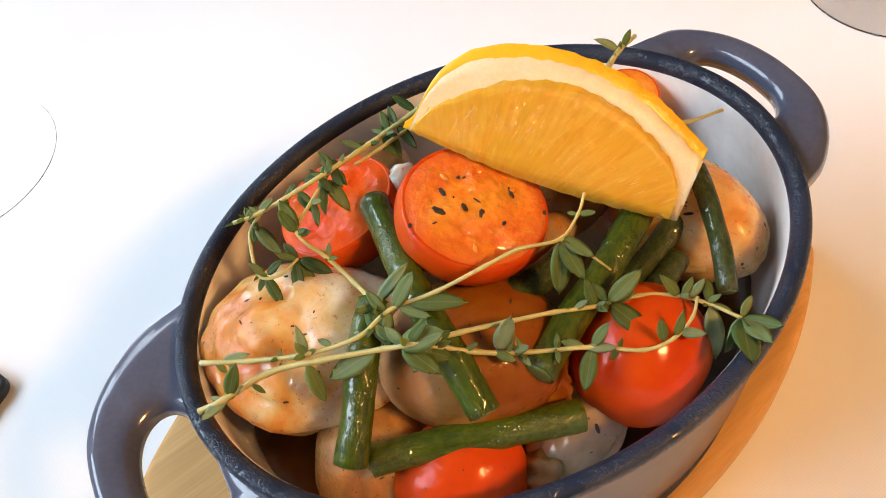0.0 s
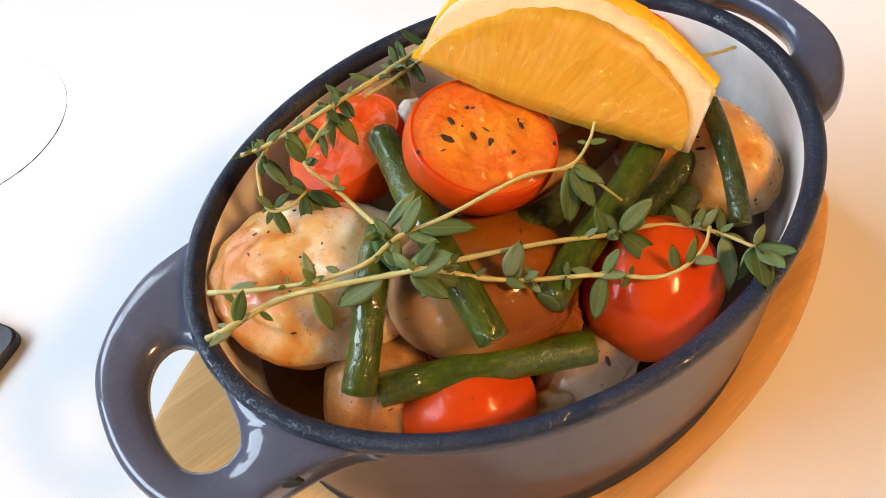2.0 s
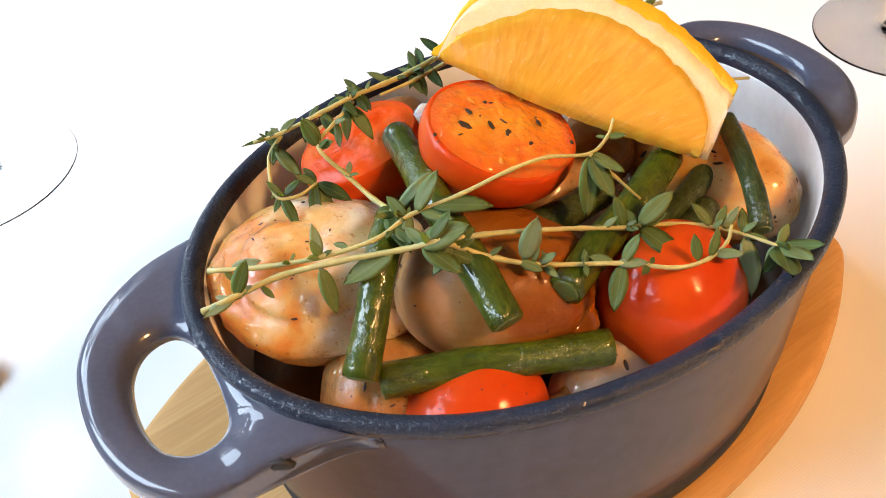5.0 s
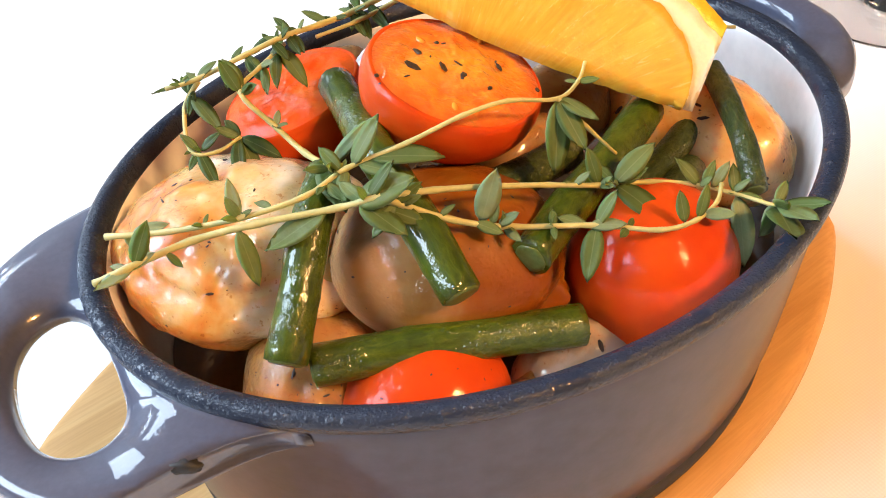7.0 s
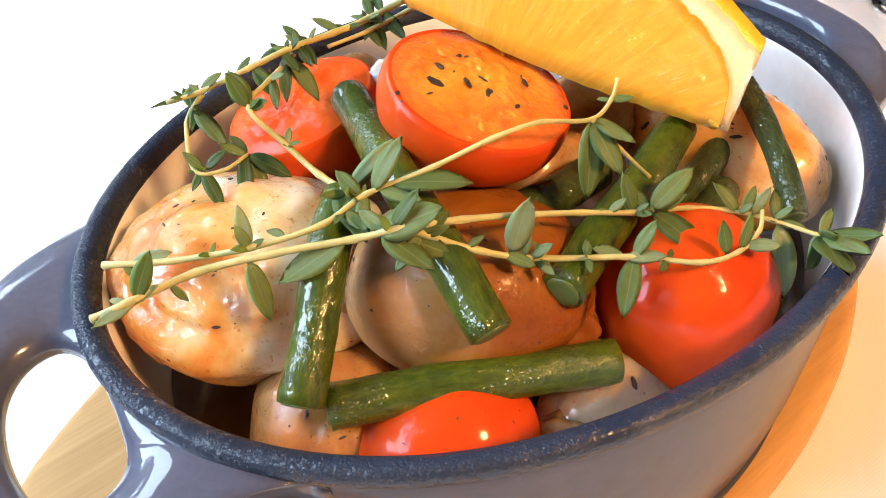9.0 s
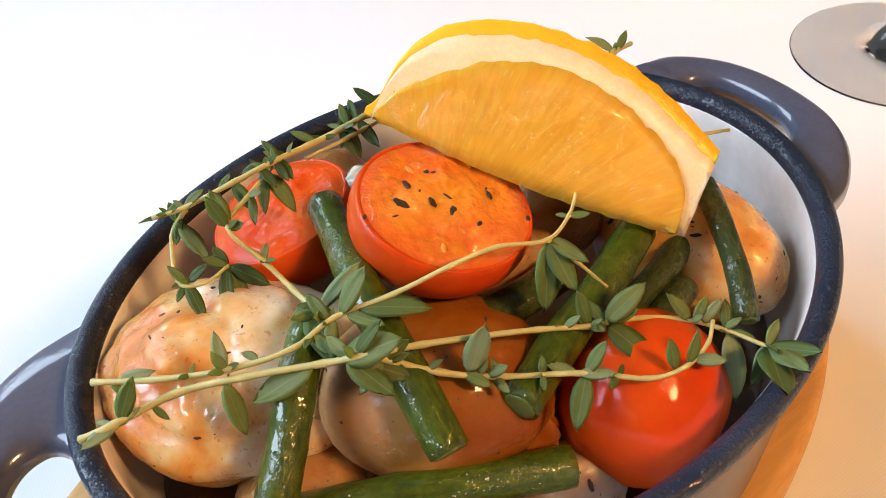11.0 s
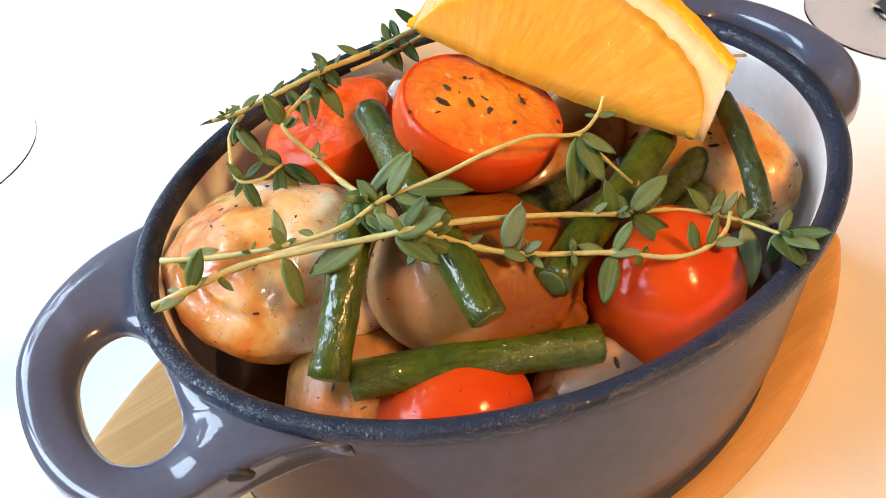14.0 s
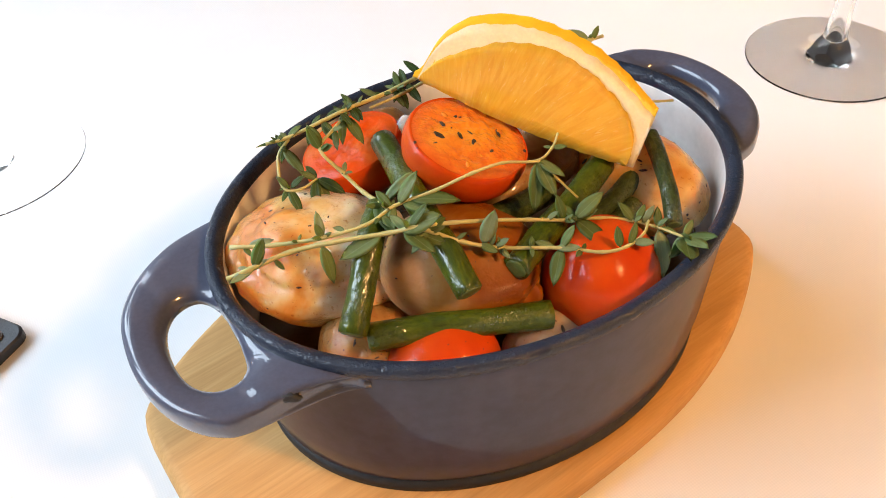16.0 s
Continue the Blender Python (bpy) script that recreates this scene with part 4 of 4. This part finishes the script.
STEM_B = [(-67, 7.6, 76.9), (-58, 1, 78), (-48, -6, 80.5), (-38, -10, 82.5), (-30, -9, 83.5), (-20.7, -12.6, 86.3), (-11.2, -14.8, 88.7), (-2.7, -15.0, 87.9), (6.2, -16.3, 85.2), (13.5, -12.6, 83.7), (17.5, -9.5, 84.5)]
LEAVES_B = [(0.4, 5.2, -2.6, 1.4), (0.6, -1.0, -1.4, -3.2), (0.3, 0.9, -2.3, -1.7), (2.0, 0.5, 2.4, 5.3), (2.0, 2.0, -1.1, 1.4), (4.4, 8.1, -6.6, 2.1), (3.5, 1.0, -4.7, -1.0), (3.9, -1.2, 4.9, 2.5), (4.0, -3.1, -3.5, -1.8), (4.1, 5.7, 0.7, 6.2), (4.2, 3.7, -5.2, -0.2), (8.1, 2.7, -5.8, -2.6), (8.0, -4.0, -6.0, -8.9), (8.0, 0.5, -6.7, -6.0)]
sprig("slender thyme sprig bending over the cut tomato", [STEM_B, [(6.2, -16.3, 85.2), (11.5, -18, 78), (15, -22, 73)]], LEAVES_B, 0.55, 2, 1.06)
STEM_C = [(-28, -19.5, 83), (-20, -24, 78), (-12, -28, 75), (0.6, -34.3, 73.0), (8.6, -40.2, 71.9), (15.3, -41.4, 71.2), (21.9, -39.6, 70.5), (26.2, -36.4, 70)]
LEAVES_C = [(1.5, 4.3, 1.6, 7.8), (1.7, 1.4, 0.6, 4.1), (1.8, 2.9, -1.9, 2.5), (1.9, 0.9, -3.4, -1.3), (1.4, 2.6, -3.8, -0.8), (3.0, 3.9, 0.3, 5.0), (2.9, 4.7, -3.6, 0.4), (3.0, -5.8, -5.0, -4.5), (4.7, 0.8, 2.8, 4.5), (5.1, 2.6, 1.0, 5.0), (5.3, 3.4, -3.7, 1.1), (0.2, 2.1, -1.9, 2.1), (0.1, -5.4, -1.8, -2.7), (0.8, 2.3, -0.8, 1.7)]
sprig("pale thyme side shoot curving over the whole tomato", [STEM_C], LEAVES_C, 0.58, 3)
STEM_D = [(3, 31, 88), (-8, 30, 87), (-16, 28, 88), (-24.4, 25.7, 89.5), (-32, 26, 88.5), (-41.4, 27.4, 86.5), (-47, 29, 85.9)]
LEAVES_D = [(5.0, -8.2, 2.5, -1.2, 0.35), (2.6, 1.5, 0.1, 2.2), (2.8, -1.2, 4.0, 3.0), (3.1, -5.1, 1.3, 0.1), (3.2, -1.9, 0.7, 1.1), (2.9, 0.4, -4.3, -2.3), (1.6, -3.3, 1.9, 0.1), (1.1, 0.3, -5.1, -3.0), (0.9, -3.4, -2.5, -2.4), (0.7, 1.2, -6.2, -3.6), (4.0, 0.8, -5.6, -3.3), (4.3, -3.0, -3.3, -3.0), (0.2, -3.0, 5.3, 2.8), (0.9, -0.8, -5.8, -4.2), (1.8, -3.7, 3.2, 2.4), (3.3, 1.1, -4.4, -1.4), (2.8, 0.3, -4.7, -1.8)]
sprig("dense thyme sprig over the halved tomato, held by the lemon", [STEM_D, [(4, 29, 87), (-8, 28, 86), (-18, 26, 87)]], LEAVES_D, 0.7, 4, 0.95, 0.55, 6, LEAF_DARK)
STEM_E = [(-31, -9, 83), (-32, 4, 79.5), (-34, 11, 82), (-37, 16.5, 87.5), (-31, 22, 87.5), (-24, 27.5, 87)]
LEAVES_E = [(0.45, -1.9, -11.1, 1.1, 1.05), (0.3, 8.9, 1.3, 5.1, 0.7), (0.2, -1.5, -2.5, 3.0, 1.2), (3.0, -1.2, 3.2, 5.2), (3.0, 0.5, 7.0, 4.0), (4.7, -3.5, -4.9, -3.3), (4.8, 1.2, -7.7, -3.5), (4.1, -1.5, -4.5, -3.4), (4.4, 3.5, 2.0, 1.0)]
sprig("bare thyme twig with a blue-green leaf tip", [STEM_E], LEAVES_E, 0.6, 5)
STEM_F = [(-41.4, 27.4, 86), (-45.3, 27, 82), (-48, 19, 78.5), (-44, 16.5, 78), (-39, 18, 78)]
LEAVES_F = [(0.3, -3.1, -3.0, -2.8), (0.5, 1.8, -8.3, -3.8), (2.4, 3.8, -0.5, 2.9), (2.3, 0.0, -7.2, -3.7), (3.9, -3.8, -7.0, -3.9), (4.0, -0.5, -7.6, -5.7), (4.0, 5.0, -5.9, -3.0), (2.3, -3.1, -1.8, -1.7)]
sprig("small drooping thyme shoot above the prawn", [STEM_F], LEAVES_F, 0.5, 6, 0.95, 0.5, 3, LEAF_DARK)
sprig("thyme twig end poking out behind the lemon", [[(40, 12, 90), (48, 17, 88), (57, 22, 84)]], [(1.0, -4, 3, 4), (1.2, 3, 1, 3)], 0.8, 7, buds=2)
sprig("bare thyme twig lying against the white lining", [[(42, -2, 84), (54, -1, 75), (68, 1, 68.4)]], [], 0.6, 8, buds=0)


# ---- cracked pepper ----
def flakes(target, count, seed, label, size=0.55):
    rng = random.Random(seed)
    me, m = target.data, target.matrix_basis.copy()
    up = target.parent
    while up:
        m = up.matrix_basis @ m
        up = up.parent
    spin = m.to_3x3()
    verts = [(m @ v.co, spin @ v.normal) for v in me.vertices]
    verts = [(p, n) for p, n in verts if n.normalized().z > 0.15]
    bm = bmesh.new()
    for _ in range(count):
        p, n = rng.choice(verts)
        r = size * MM * rng.choice((0.4, 0.5, 0.6, 0.9, 1.4))
        b = bmesh.ops.create_icosphere(bm, subdivisions=1, radius=1)["verts"]
        n = n.normalized()
        rot = frame_up(n + 0.25 * Vector((rng.uniform(-1, 1), rng.uniform(-1, 1), rng.uniform(-1, 1))), (rng.uniform(-1, 1), rng.uniform(-1, 1), 0.1))
        stretch = Vector((r * rng.uniform(0.9, 2.1), r * rng.uniform(0.4, 1.0), r * 0.32))
        off = Vector((rng.uniform(-0.6, 0.6), rng.uniform(-0.6, 0.6), rng.uniform(-0.3, 0.3))) * MM
        off -= n * off.dot(n) - n * 0.15 * r
        for v in b:
            v.co = p + off + rot @ Vector((v.co.x * stretch.x, v.co.y * stretch.y, v.co.z * stretch.z))
    single("cracked_pepper", bm, PEPPER, label, "pepper", kind="stuff", smooth=False)


def child(t, name):
    return next(c for c in t.children if c.name.startswith(name))


flakes(child(half_front, "cut_face"), 12, 1, "coarse black pepper flakes on the cut tomato", 0.65)
flakes(child(half_front, "skin"), 6, 2, "black pepper flakes on tomato skin", 0.6)
flakes(child(prawn_left, "curled_body"), 55, 3, "fine black pepper specks on the prawn", 0.3)
flakes(child(prawn_low, "curled_body"), 40, 4, "fine black pepper specks on the low prawn", 0.4)
flakes(child(prawn_right, "curled_body"), 26, 5, "black pepper specks on the far prawn", 0.5)
flakes(child(onion, "outer_layer"), 45, 6, "black pepper specks on the onion", 0.3)
flakes(child(prawn_white, "curled_body"), 12, 7, "black pepper specks on the pale prawn", 0.45)
flakes(whole_front, 10, 8, "black pepper specks on the low tomato", 0.4)


# ---- wine glasses ----
def wine_glass(x, y, label, wide=1.0, shade=True):
    profile = [(0.4, 0.5), (20, 0.5), (35.4, 0.4), (36.5, 0.42), (36.9, 0.55), (36.6, 0.7), (35.6, 0.85), (30, 1.7), (18, 3.2), (9, 5.5), (5.2, 11), (4.2, 24), (3.9, 60), (4.2, 84), (6, 92), (18, 98), (31, 112), (38, 135), (38, 155), (32, 200), (30.9, 200.5), (30.6, 199.5), (36.8, 155), (36.8, 135), (30, 113.5), (17, 100.5), (6, 97), (0.4, 96.6)]
    t = thing("wine_glass", label, "glass", (x, y, 0), None, "wine glasses")
    cut = profile.index((5.2, 11))
    top = profile.index((6, 92))
    # the three parts meet edge to edge, so that light runs on from one into the next
    for name, rows in (("foot", profile[:cut + 1]), ("stem", profile[cut:top + 1]), ("bowl", profile[top:])):
        bm = bmesh.new()
        rings = [[bm.verts.new(V(x + wide * r * math.cos(2 * math.pi * k / 64), y + wide * r * math.sin(2 * math.pi * k / 64), z)) for k in range(64)] for r, z in rows]
        grid_faces(bm, rings, cap=False)
        for ring, (r, z) in zip(rings, rows):
            if r == 0.4:
                bm.faces.new(ring)
        part(name, bm, GLASS, t).visible_shadow = shade and name == "foot"
    return t


wine_glass(222, 55, "clear stemmed wine glass standing beyond the dish")
wine_glass(-125, 206, "clear stemmed wine glass near the bright window side", 1.09, False)

# ---- leather bill folder ----
e1, e2 = Vector((-0.565, 0.825, 0)), Vector((-0.825, -0.565, 0))
folder = thing("bill_folder", "dark brown leather bill folder with stitched black edges", "folder", (-132, 95, 0), frame_of(e1, (0, 0, 1)))


def slab(u0, u1, v0, v1, z0, z1, radius):
    """A thin sheet with rounded corners, local x and y in mm."""
    bm = bmesh.new()
    outline = []
    for cx, cy, a0 in ((u1 - radius, v1 - radius, 0), (u0 + radius, v1 - radius, 90), (u0 + radius, v0 + radius, 180), (u1 - radius, v0 + radius, 270)):
        for k in range(6):
            a = radians(a0 + 18 * k)
            outline.append((cx + radius * math.cos(a), cy + radius * math.sin(a)))
    rings = []
    for inset, z in ((0.6, z0), (0.0, z0 + 0.5), (0.0, z1 - 0.6), (0.7, z1)):
        mx, my = (u0 + u1) / 2, (v0 + v1) / 2
        rings.append([bm.verts.new(V(x - inset * math.copysign(1, x - mx), y - inset * math.copysign(1, y - my), z)) for x, y in outline])
    grid_faces(bm, rings, cap=True)
    return bm


# local y runs along -e2's left, so the folder spreads to positive y
part("lower_cover", slab(-4, 112, -1, 190, 0.2, 4.2, 5), EDGE_LEATHER, folder, local=True, smooth=False)
part("lower_inlay", slab(1, 107, 4, 186, 4.3, 4.8, 3), LEATHER, folder, "brown leather inlay", local=True, smooth=False)
part("upper_cover", slab(8, 118, 4, 194, 6.2, 10.2, 5), EDGE_LEATHER, folder, local=True, smooth=False)
part("upper_inlay", slab(12.5, 113, 8.5, 189, 10.3, 10.8, 3), LEATHER, folder, "brown leather inlay", local=True, smooth=False)
part("hinge", slab(60, 116, 150, 192, 3.9, 6.6, 4), EDGE_LEATHER, folder, local=True, smooth=False)

# ---- pendant lamp above the table's edge ----
PX, PY, PZ = 310, -570, 660
pendant = thing("pendant_lamp", "wide brass pendant lamp casting a warm glow", "lamp", (PX, PY, PZ))
bm = bmesh.new()
rings = [[bm.verts.new(V(PX + r * math.cos(2 * math.pi * k / 48), PY + r * math.sin(2 * math.pi * k / 48), PZ + z)) for k in range(48)] for r, z in ((160, 5), (148, 50), (112, 100), (40, 130), (8, 138), (6, 135), (38, 126), (109, 96), (144, 47), (156, 5))]
grid_faces(bm, rings + [rings[0]], cap=False)
part("shade", bm, BRASS, pendant)
part("cord", tube([V(PX, PY, PZ + 135), V(PX, PY, 1600), V(PX, PY, 1950)], [0.003] * 3, 8), EDGE_LEATHER, pendant)
